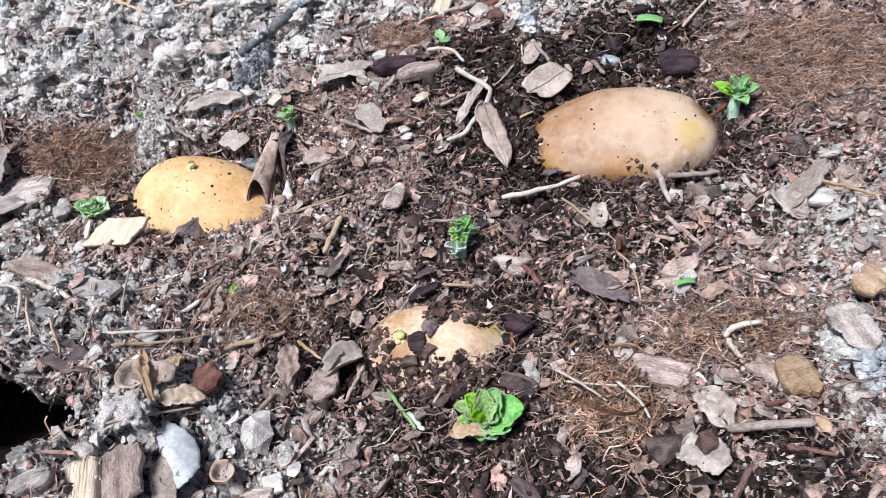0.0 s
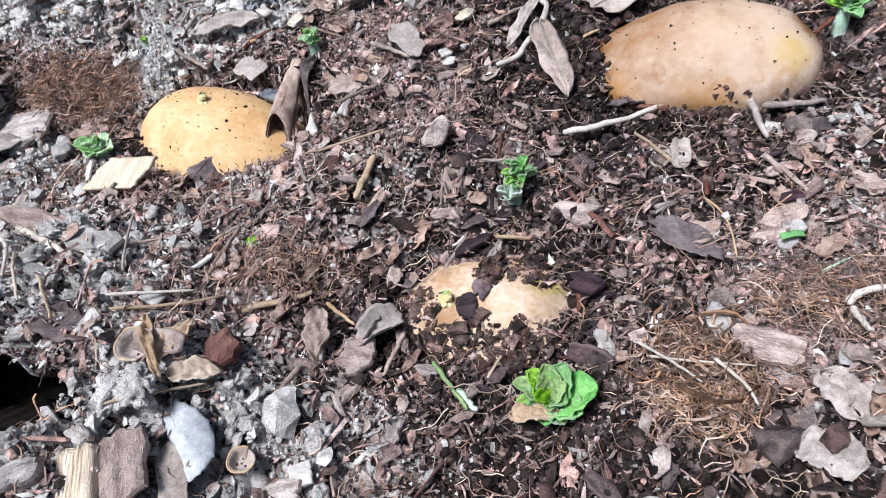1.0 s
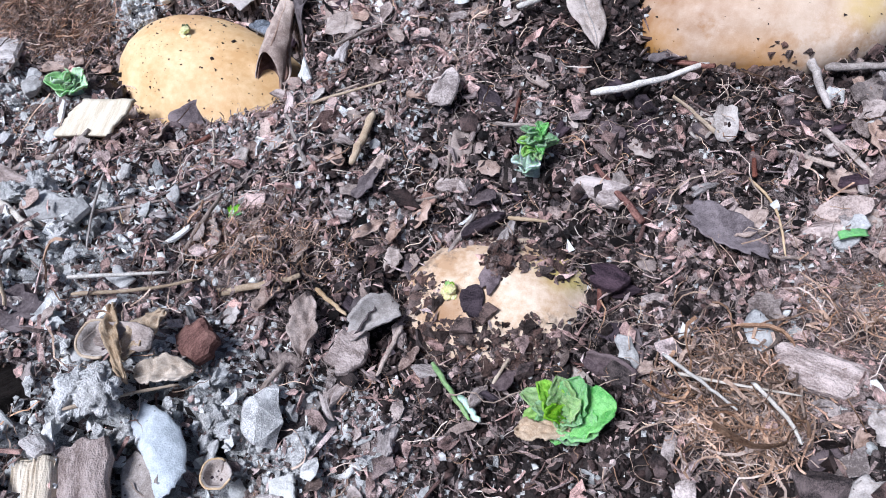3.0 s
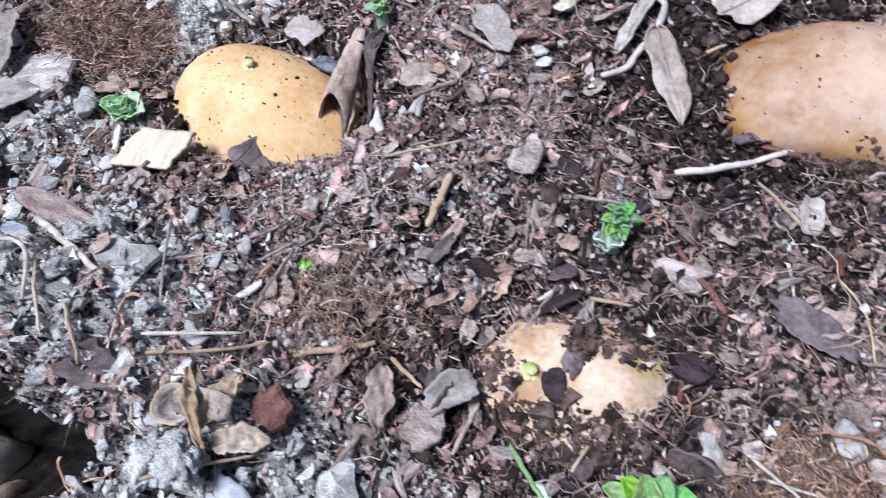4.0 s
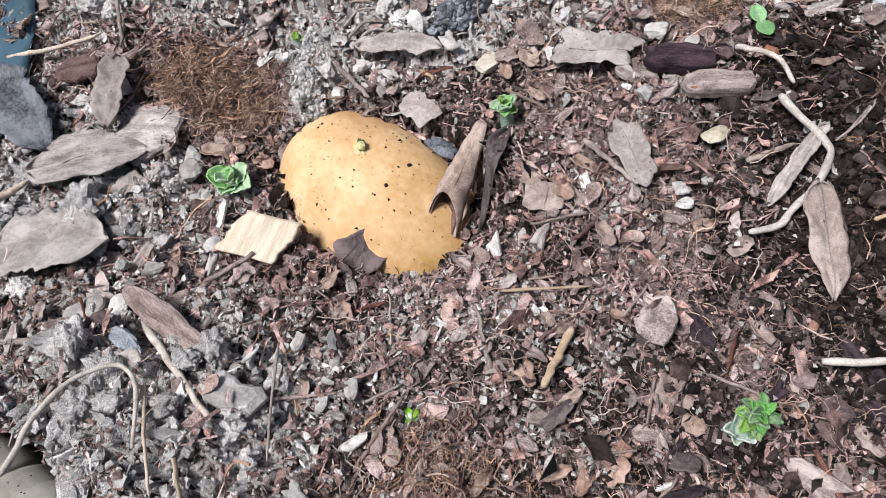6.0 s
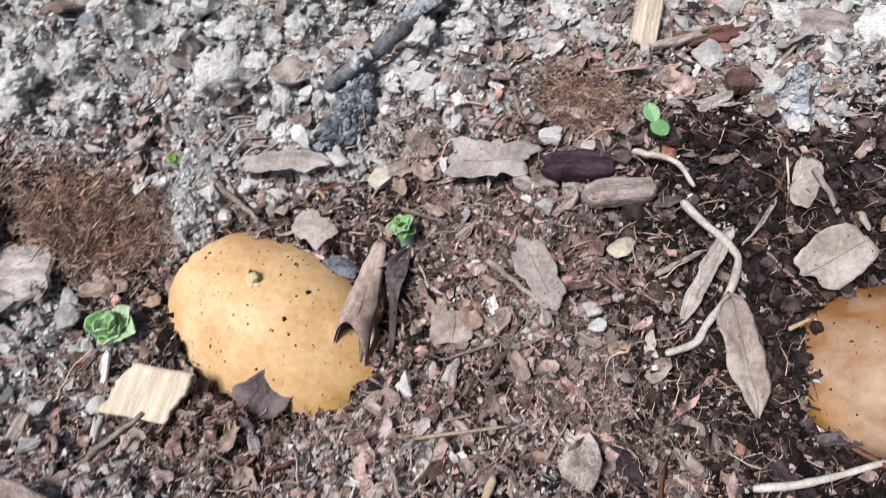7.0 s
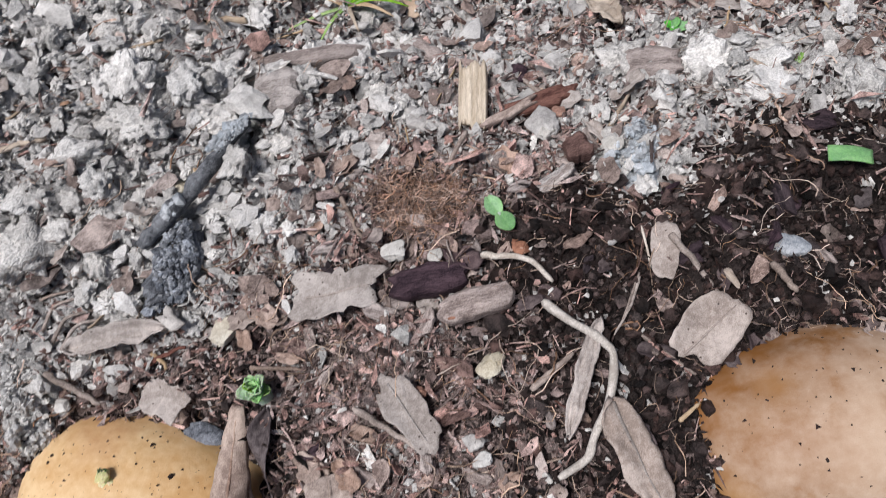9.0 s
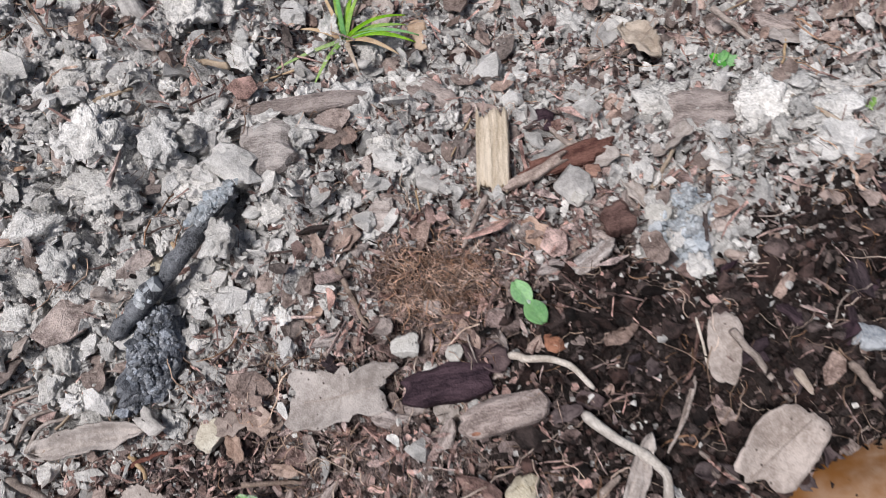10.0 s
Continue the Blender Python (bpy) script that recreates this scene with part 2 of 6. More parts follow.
SKIN_YELLOW = skin("potato_skin_yellow", (0.60, 0.36, 0.155), (0.76, 0.55, 0.31), (0.20, 0.11, 0.05), 0.66, 130, stains=(((0.034, -0.012, 0.016), 0.016, (0.42, 0.27, 0.06)), ((-0.030, 0.016, 0.014), 0.012, (0.54, 0.30, 0.14)), ((0.006, 0.020, 0.016), 0.010, (0.46, 0.27, 0.08))), grain=170)
# first patch paints the lit top; the broad left-back one mixes rust with shade
SKIN_PALE_SHADED = skin("potato_skin_pale_shaded", (0.47, 0.26, 0.105), (0.66, 0.475, 0.315), (0.42, 0.22, 0.085), 0.55, 48, stains=(((0.012, -0.004, 0.019), 0.024, (0.70, 0.55, 0.42)), ((-0.043, 0.004, -0.002), 0.018, (0.22, 0.095, 0.028)), ((-0.035, 0.019, 0.002), 0.012, (0.24, 0.10, 0.03)), ((-0.020, 0.027, 0.004), 0.011, (0.26, 0.115, 0.035)), ((-0.032, -0.018, 0.0), 0.012, (0.52, 0.28, 0.08)), ((0.042, 0.002, 0.004), 0.012, (0.20, 0.10, 0.04)), ((-0.004, -0.030, 0.0), 0.014, (0.46, 0.24, 0.08)), ((-0.038, 0.028, 0.002), 0.064, (0.25, 0.108, 0.030)), ((-0.018, 0.010, 0.018), 0.006, (0.34, 0.17, 0.06)), ((0.030, -0.012, 0.012), 0.008, (0.58, 0.42, 0.19))), grain=150)
SKIN_DIRTY = skin("potato_skin_dirty", (0.46, 0.30, 0.18), (0.72, 0.59, 0.46), (0.12, 0.08, 0.06), 0.54, 95, stains=(((0.020, 0.006, 0.012), 0.008, (0.45, 0.36, 0.10)), ((-0.012, -0.008, 0.014), 0.007, (0.30, 0.16, 0.07))), grain=220)
GREEN = leafy("sprout_leaf", (0.085, 0.25, 0.065), (0.25, 0.50, 0.18))
GREEN_SOFT = leafy("sprout_leaf_soft", (0.20, 0.42, 0.15), (0.46, 0.70, 0.37))
GREEN_LIME = leafy("sprout_leaf_lime", (0.11, 0.27, 0.025), (0.30, 0.52, 0.085))
BUD_CREAM = leafy("pale_bud", (0.46, 0.43, 0.18), (0.72, 0.68, 0.38))
BUD_DARK = leafy("dark_bud_scale", (0.03, 0.06, 0.015), (0.10, 0.15, 0.04))
GREEN_PALE = leafy("sprout_stem_downy", (0.32, 0.50, 0.36), (0.60, 0.74, 0.61))
GREEN_FLAT = leafy("seed_leaf", (0.06, 0.32, 0.04), (0.16, 0.52, 0.08))
BLUE_FILM = surface("blue_film", (0.025, 0.055, 0.08), (0.07, 0.13, 0.175), rough=0.45, grain=40, bump=0.4, vary=0.05)
PALE_LOG = surface("pale_log", (0.48, 0.44, 0.34), (0.72, 0.68, 0.56), rough=0.85, grain=150, bump=0.8, vary=0.05, spots=((0.10, 0.07, 0.05), 300, 0.16))

# ---- lie of the land ----
SWELL = np.array([
    0.0121, 0.042, -0.0287, 0.0028, 0.0064,
    -0.0021, 0.0168, -0.0064, -0.0005, 0.0071,
    -0.0112, -0.0457, 0.0251, -0.0199, -0.015,
    0.0258, 0.0123, 0.0038, 0.0202, 0.0146,
    0.0158, 0.0211, -0.0172, -0.0258, -0.008,
]).reshape(5, 5)
SX, SY = np.linspace(-0.3, 0.1, 5), np.linspace(0.08, 0.46, 5)
RNG = np.random.default_rng(7)
LATTICE = RNG.random((256, 256))


def lattice(x, y):
    """Smooth value noise in 0..1 on a unit lattice."""
    xi, yi = np.floor(x).astype(int), np.floor(y).astype(int)
    fx, fy = x - xi, y - yi
    fx, fy = fx * fx * (3 - 2 * fx), fy * fy * (3 - 2 * fy)
    at = lambda a, b: LATTICE[a & 255, b & 255]
    top = at(xi, yi) * (1 - fx) + at(xi + 1, yi) * fx
    low = at(xi, yi + 1) * (1 - fx) + at(xi + 1, yi + 1) * fx
    return top * (1 - fy) + low * fy


def swell(x, y):
    """The broad heave of the bed, with the hollow under its broken front edge."""
    x, y = np.asarray(x, float), np.asarray(y, float)
    z = np.zeros(np.broadcast(x, y).shape)
    for j, b in enumerate(SY):
        for i, a in enumerate(SX):
            z = z + SWELL[j, i] * np.exp(-((x - a) ** 2 + (y - b) ** 2) / (2 * 0.08 ** 2))
    return z


def hollow(x, y):
    """Where the front edge of the bed slumps and breaks away into a hole."""
    u = (x + 0.215) * 0.921 - (y - 0.1225) * 0.39
    v = (y - 0.1345 + 0.36 * np.clip(x + 0.240, 0, 1)) * 0.93
    v = v + 0.007 * (lattice(x * 110, y * 110) - 0.5)
    ends = np.clip((0.048 - u) / 0.012, 0, 1) * np.clip((u + 0.16) / 0.05, 0, 1)
    ends = ends * ends * (3 - 2 * ends)
    slump = np.clip((0.026 - v) / 0.030, 0, 1)
    back = np.clip((v + 0.085) / 0.02, 0, 1)
    edge = np.clip((0.002 - v) / 0.004, 0, 1)
    return (0.004 * slump * slump + 0.150 * edge * edge * (3 - 2 * edge)) * ends * back


def pit(x, y):
    """The small dark pit beside the large potato, and the dip in which the yellow one lies."""
    d = np.hypot((x - 0.032) / 0.022, (y - 0.330) / 0.016)
    u = (x + 0.1932) * 0.920 - (y - 0.2626) * 0.392
    v = (x + 0.1932) * 0.392 + (y - 0.2626) * 0.920
    k = np.clip((1.12 - np.hypot(u / 0.0502, v / np.where(v < 0, 0.0325, 0.0367))) / 0.24, 0, 1)
    floor = np.maximum(-0.025 - 0.242 * u, -0.032)
    return 0.014 * np.clip(1.25 - d, 0, 1) + k * k * (3 - 2 * k) * np.maximum(0, swell(x, y) - floor)


def billow(x, y, scale):
    """Rounded lumps with sharp creases between them, 0 to 1."""
    n = 0.62 * lattice(x * scale, y * scale) + 0.38 * lattice(x * scale * 1.7 + y * scale * 0.9 + 31, y * scale * 1.7 - x * scale * 0.9 + 17)
    return np.minimum(np.abs(2 * n - 1) * 1.6, 1)


def crumble(x, y):
    """Crumbly clods where the bed is dry."""
    dry = np.clip(patch(x, y, GREY_AT) * 1.6, 0.22, 1)
    u, v = x + 0.004 * lattice(x * 140, y * 140 + 60), y + 0.004 * lattice(x * 140 + 80, y * 140)
    return dry * (0.0092 * billow(u, v, 100) + 0.0042 * billow(u + 0.3, v, 250) + 0.0015 * billow(u, v + 0.2, 520) - 0.0045)


def ground_z(x, y):
    x, y = np.asarray(x, float), np.asarray(y, float)
    near = np.exp(-(((x + 0.1) / 0.6) ** 2 + ((y - 0.25) / 0.6) ** 2) ** 2)
    lumps = 0.0065 * (lattice(x * 60 + 9, y * 60) - 0.5) + 0.0042 * (lattice(x * 170, y * 170 + 5) - 0.5)
    fine = 0.0016 * (lattice(x * 480, y * 480) - 0.5)
    far = 0.05 * (lattice(x * 0.7, y * 0.7) - 0.5) * (1 - near)
    return swell(x, y) + (lumps + fine + crumble(x, y)) * near - 0.002 * near + far - hollow(x, y) - pit(x, y)


def gz(x, y):
    return float(ground_z(x, y))


# ---- mesh helpers ----
def mesh_object(name, verts, faces, material, smooth=True):
    me = bpy.data.meshes.new(name)
    me.from_pydata([tuple(v) for v in verts], [], faces)
    me.materials.append(material)
    if smooth:
        me.polygons.foreach_set("use_smooth", [True] * len(me.polygons))
    me.update()
    return new(name, me)


def part(name, ob, parent, label=""):
    """Makes ob a part of parent."""
    ob.name = name
    ob.parent = parent
    return tagged(ob, label)


def sheet(fn, nu, nv, thick):
    """A closed sheet with thickness: fn(u, v) gives a point for u, v in 0..1."""
    top = [Vector(fn(i / nu, j / nv)) for j in range(nv + 1) for i in range(nu + 1)]
    w = nu + 1
    nor = []
    for j in range(nv + 1):
        for i in range(w):
            a = top[j * w + min(i + 1, nu)] - top[j * w + max(i - 1, 0)]
            b = top[min(j + 1, nv) * w + i] - top[max(j - 1, 0) * w + i]
            c = a.cross(b)
            nor.append(c.normalized() if c.length > 1e-12 else Vector((0, 0, 1)))
    low = [p - n * thick for p, n in zip(top, nor)]
    k = len(top)
    faces = []
    for j in range(nv):
        for i in range(nu):
            a, b, c, d = j * w + i, j * w + i + 1, (j + 1) * w + i + 1, (j + 1) * w + i
            faces += [(a, b, c, d), (k + d, k + c, k + b, k + a)]
    rim = [i for i in range(w)] + [j * w + nu for j in range(1, nv + 1)] + [nv * w + i for i in range(nu - 1, -1, -1)] + [j * w for j in range(nv - 1, 0, -1)]
    for a, b in zip(rim, rim[1:] + rim[:1]):
        faces.append((b, a, k + a, k + b))
    return top + low, faces


def tube(points, radii, sides=8):
    """A tube through points with a radius at each, closed at both ends."""
    pts = [Vector(p) for p in points]
    verts, faces = [], []
    for i, p in enumerate(pts):
        d = (pts[min(i + 1, len(pts) - 1)] - pts[max(i - 1, 0)]).normalized()
        a = d.orthogonal().normalized() if i == 0 else (a - d * a.dot(d)).normalized()
        b = d.cross(a)
        verts += [p + (a * math.cos(t) + b * math.sin(t)) * radii[i] for t in (2 * math.pi * s / sides for s in range(sides))]
    for i in range(len(pts) - 1):
        for s in range(sides):
            q = (s + 1) % sides
            faces.append((i * sides + s, i * sides + q, (i + 1) * sides + q, (i + 1) * sides + s))
    faces.append(tuple(range(sides - 1, -1, -1)))
    faces.append(tuple((len(pts) - 1) * sides + s for s in range(sides)))
    return verts, faces


def smooth_path(points, steps=6):
    """Catmull-Rom through points."""
    p = [Vector(q) for q in points]
    p = [p[0] * 2 - p[1]] + p + [p[-1] * 2 - p[-2]]
    out = []
    for i in range(1, len(p) - 2):
        for s in range(steps):
            t = s / steps
            out.append(0.5 * ((2 * p[i]) + (p[i + 1] - p[i - 1]) * t + (2 * p[i - 1] - 5 * p[i] + 4 * p[i + 1] - p[i + 2]) * t * t + (3 * p[i] - p[i - 1] - 3 * p[i + 1] + p[i + 2]) * t ** 3))
    return out + [p[-2]]


KEEP_OUT = []


def footprint(x, y, a, b, rot):
    KEEP_OUT.append((x, y, a, b, radians(rot)))


# ---- dry, moist and brown parts of the bed ----
def patch(x, y, spots):
    w = np.zeros_like(x)
    for cx, cy, rx, ry, k in spots:
        w = np.maximum(w, k * np.clip(1.5 - np.hypot((x - cx) / rx, (y - cy) / ry), 0, 1))
    return w


GREY_AT = ((-0.235, 0.385, 0.12, 0.062, 1), (-0.36, 0.36, 0.06, 0.05, 1), (-0.305, 0.340, 0.045, 0.024, 1), (-0.215, 0.160, 0.055, 0.040, 0.55), (0.105, 0.205, 0.040, 0.045, 0.36), (0.005, 0.395, 0.060, 0.036, 0.65), (-0.11, 0.41, 0.07, 0.05, 0.55),
           (-0.315, 0.225, 0.06, 0.05, 0.55), (0.085, 0.135, 0.030, 0.050, 0.22), (-0.140, 0.105, 0.05, 0.03, 0.52), (-0.150, 0.195, 0.05, 0.03, 0.18), (-0.238, 0.300, 0.012, 0.020, 1), (-0.19, 0.335, 0.03, 0.02, 0.9), (-0.022, 0.356, 0.015, 0.012, 1), (-0.10, 0.46, 0.2, 0.03, 0.6), (-0.115, 0.215, 0.03, 0.02, 0.18))
DARK_AT = ((-0.018, 0.243, 0.026, 0.026, 0.7), (-0.025, 0.285, 0.022, 0.028, 1.3), (-0.030, 0.197, 0.055, 0.028, 0.3), (-0.105, 0.123, 0.045, 0.022, 0.15), (-0.045, 0.318, 0.035, 0.026, 1.0), (0.005, 0.320, 0.060, 0.026, 1.2), (-0.055, 0.160, 0.06, 0.03, 0.36), (0.010, 0.270, 0.065, 0.042, 0.8),
           (-0.03, 0.335, 0.02, 0.02, 0.8), (-0.180, 0.262, 0.055, 0.040, 0.3), (-0.085, 0.205, 0.03, 0.025, 0.3), (0.02, 0.215, 0.05, 0.02, 0.3), (0.03, 0.34, 0.035, 0.025, 1.5), (0.020, 0.100, 0.045, 0.022, 0.8), (-0.030, 0.108, 0.045, 0.020, 0.6), (-0.09, 0.118, 0.03, 0.02, 0.2))
COIR_AT = ((-0.272, 0.288, 0.034, 0.018, 1), (0.105, 0.312, 0.050, 0.034, 1), (0.006, 0.134, 0.018, 0.018, 1), (0.045, 0.155, 0.03, 0.016, 0.7), (-0.094, 0.348, 0.016, 0.013, 1), (-0.130, 0.168, 0.024, 0.013, 0.3))


def kinds(x, y):
    """Shares of dry grey, moist dark and brown litter at x, y; shade in the hole counts as dark."""
    mess = 0.55 * (lattice(x * 45 + 3, y * 45) - 0.5) + 0.35 * (lattice(x * 130, y * 130 + 7) - 0.5)
    coir = np.clip(1 - 1.4 * patch(x, y, COIR_AT), 0.1, 1)
    g = np.clip(patch(x, y, GREY_AT) * 2.4 + mess, 0.03, 2.4) * coir
    ash = patch(x, y, GREY_AT)
    # the hollow term adds dark soil in the hole as painted shade
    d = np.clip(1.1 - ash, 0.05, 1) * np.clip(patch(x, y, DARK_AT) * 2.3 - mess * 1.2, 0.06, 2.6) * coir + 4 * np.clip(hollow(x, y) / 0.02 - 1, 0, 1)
    b = np.clip(0.95 - 0.4 * g - 0.35 * d + 0.4 * mess, 0.12, 1) * np.clip(1.3 - ash, 0.2, 1)
    s = g + d + b
    return g / s, d / s, b / s


# ---- ground: one sheet to the horizon ----
def spaced(lo, hi, step, reach):
    mid = list(np.arange(lo, hi, step))
    out, d = [], step
    while (out[-1] if out else mid[-1]) < reach:
        d *= 1.35
        out.append((out[-1] if out else mid[-1]) + d)
    back, d = [], step
    while (back[-1] if back else mid[0]) > -reach:
        d *= 1.35
        back.append((back[-1] if back else mid[0]) - d)
    return np.array(back[::-1] + mid + out)


def build_ground():
    xs, ys = spaced(-0.44, 0.18, 0.0013, 80.0), spaced(0.03, 0.50, 0.0013, 80.0)
    gx, gy = np.meshgrid(xs, ys)
    co = np.stack([gx, gy, ground_z(gx, gy)], -1).reshape(-1, 3)
    deep = np.clip((hollow(gx, gy).ravel() - 0.012) / 0.12, 0, 1)
    co[:, 0] -= 0.020 * deep
    co[:, 1] += 0.100 * deep
    w, h = len(xs), len(ys)
    i = (np.arange(h - 1)[:, None] * w + np.arange(w - 1)[None]).ravel()
    quads = np.stack([i, i + 1, i + w + 1, i + w], 1)
    me = bpy.data.meshes.new("ground")
    me.vertices.add(len(co))
    me.vertices.foreach_set("co", co.ravel())
    me.loops.add(quads.size)
    me.loops.foreach_set("vertex_index", quads.ravel().astype(np.int32))
    me.polygons.add(len(quads))
    me.polygons.foreach_set("loop_start", np.arange(0, quads.size, 4, dtype=np.int32))
    me.update(calc_edges=True)
    me.polygons.foreach_set("use_smooth", np.ones(len(quads), bool))
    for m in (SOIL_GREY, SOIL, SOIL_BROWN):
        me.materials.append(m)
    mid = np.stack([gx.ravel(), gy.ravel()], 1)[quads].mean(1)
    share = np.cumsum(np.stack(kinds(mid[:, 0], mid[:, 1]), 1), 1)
    # only dark soil inside the hole, to paint its deep shade
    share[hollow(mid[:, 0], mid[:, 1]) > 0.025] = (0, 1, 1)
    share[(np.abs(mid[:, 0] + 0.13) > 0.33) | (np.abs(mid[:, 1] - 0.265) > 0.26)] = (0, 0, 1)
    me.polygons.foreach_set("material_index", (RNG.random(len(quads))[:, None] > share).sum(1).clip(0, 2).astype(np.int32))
    tagged(new("ground", me), "dark crumbly garden soil of a planting bed", "soil", kind="structure")


build_ground()


# ---- potatoes ----
def potato(x, y, z, rx, ry, rz, rot, seed, material, label, tilt=0.0, knobbly=1.0):
    bm = bmesh.new()
    bmesh.ops.create_uvsphere(bm, u_segments=64, v_segments=40, radius=1)
    for v in bm.verts:
        d = v.co.normalized()
        k = 1 + 0.10 * knobbly * noise.noise(d * 1.1 + Vector((seed, 0, 0))) + 0.035 * knobbly * noise.noise(d * 2.7 + Vector((0, seed, 0))) + 0.008 * noise.noise(d * 9 + Vector((0, 0, seed)))
        v.co = Vector((d.x * rx, d.y * ry, d.z * rz)) * k
    me = bpy.data.meshes.new("potato")
    bm.to_mesh(me)
    bm.free()
    me.materials.append(material)
    me.polygons.foreach_set("use_smooth", [True] * len(me.polygons))
    ob = tagged(new("potato", me), label, "potato", group="seed potatoes in the bed")
    ob.matrix_world = pose(x, y, z, 0, tilt, rot)
    footprint(x, y, rx * 0.74, ry * 0.74, rot)
    return ob


def potato_eye(ob, x, y, z, size, material, label):
    """A small bud sitting in a shallow eye: a scaly tip with a ring of scales."""
    bm = bmesh.new()
    for k in range(6):
        a = k * 1.1
        r = size * (0.25 + 0.09 * k)
        g = bmesh.ops.create_icosphere(bm, subdivisions=1, radius=size * (0.52 - 0.03 * k))
        for v in g["verts"]:
            v.co.z *= 0.7
            v.co += Vector((math.cos(a) * r * 0.7, math.sin(a) * r * 0.7, size * 0.12 * (3 - k)))
    me = bpy.data.meshes.new("eye")
    bm.to_mesh(me)
    bm.free()
    me.materials.append(BUD_CREAM)
    e = part("eye", new("eye", me), ob, label)
    e.matrix_parent_inverse = ob.matrix_world.inverted()
    e.matrix_basis = pose(x, y, z)
    for k in range(2):
        tip = young_leaf(size * 0.5, size * 0.22, 0.2, material)
        tip.matrix_basis = pose(0, size * 0.1, size * 0.42, 0, -8, 50 + 60 * k)
        part("scale_leaf", tip, e, "dark green scale")
    return e


def top_of(ob, x, y):
    """Height of a thing's upper surface above x, y."""
    inv = ob.matrix_world.inverted()
    o, d = inv @ Vector((x, y, 1)), inv.to_3x3() @ Vector((0, 0, -1))
    hit, loc, _, _ = ob.ray_cast(o, d.normalized())
    return (ob.matrix_world @ loc).z if hit else gz(x, y)


p_yellow = potato(-0.1932, 0.2626, -0.0444, 0.0526, 0.0367, 0.0323, -23.1, 3.1, SKIN_YELLOW, "smooth yellow potato half buried in the soil", 22.4, knobbly=0.3)
p_pale = potato(0.0165, 0.2705, -0.0098, 0.0425, 0.0290, 0.0215, 1, 7.7, SKIN_PALE_SHADED, "pale tan potato with rusty stains and painted shading, half buried")
p_dirty = potato(-0.0605, 0.1600, -0.0200, 0.0325, 0.0240, 0.0170, 3, 5.2, SKIN_DIRTY, "tan potato mostly covered with clinging dark soil")
bpy.context.view_layer.update()


# ---- green sprouts ----
def young_leaf(length, width, cup, material, droop=0.0, crinkle=0.0, blunt=0.6):
    def fn(u, v):
        w = width * math.sin(math.pi * min(1, 0.06 + 0.92 * u ** (0.75 + 0.25 * blunt / 0.6))) ** blunt
        s = (v - 0.5) * 2
        w *= 1 + 1.4 * crinkle * math.sin(u * 21 + 2 * s)
        z = cup * length * s * s + droop * length * u * u
        z += crinkle * length * math.sin(u * 17 + 3 * s) * math.sin(s * 7 + u * 5) - 0.05 * length * math.exp(-(s * 5) ** 2)
        return (u * length, s * w * 0.5, z)
    verts, faces = sheet(fn, 16, 10, 0.0004)
    return mesh_object("leaf", verts, faces, material)


potato_eye(p_yellow, -0.2005, 0.2735, top_of(p_yellow, -0.2005, 0.2735) + 0.0004, 0.0042, BUD_DARK, "pale cream bud with dark green tips")
potato_eye(p_dirty, -0.0705, 0.1570, top_of(p_dirty, -0.0705, 0.1570) + 0.0010, 0.0036, GREEN_LIME, "lime-yellow sprouting eye")


def sprout(x, y, height, spread, leaves, seed, label, stem_r=0.002, lean=(0, 0), upright=0.6, leaf_mat=GREEN, lime=0.3, round_leaf=0.75, group="potato sprouts"):
    """A young potato shoot: a downy stem and a rosette of crinkled leaves."""
    rnd = random.Random(seed)
    base = Vector((x, y, gz(x, y) - 0.002))
    root = tagged(new("potato_sprout"), label, "sprout", group=group)
    root.location = base
    tip = Vector((lean[0], lean[1], height * 0.62))
    path = [Vector((0, 0, -0.003)), tip * 0.35 + Vector((lean[0] * -0.1, 0, 0)), tip * 0.7, tip]
    verts, faces = tube(smooth_path(path, 4), [stem_r * (1.15 - 0.35 * i / 12) for i in range(13)], 10)
    part("stem", mesh_object("stem", verts, faces, GREEN_PALE), root, "pale downy stem")
    for k in range(leaves):
        ring = k / leaves
        a = k * 2.4 + rnd.uniform(-0.3, 0.3)
        size = spread * (0.60 - 0.28 * ring) * rnd.uniform(0.65, 1.15)
        m = GREEN_LIME if rnd.random() < lime else leaf_mat
        lf = young_leaf(size, size * round_leaf, 0.16, m, droop=-0.15, crinkle=0.06)
        rise = upright * (0.45 + 0.8 * ring) * rnd.uniform(0.6, 1.4)
        at = tip * (0.72 + 0.34 * ring)
        lf.matrix_basis = Matrix.Translation(at) @ Euler((0, -rise, a), "XYZ").to_matrix().to_4x4()
        part("leaf", lf, root)
    footprint(x, y, spread * 0.6, spread * 0.6, 0)
    return root


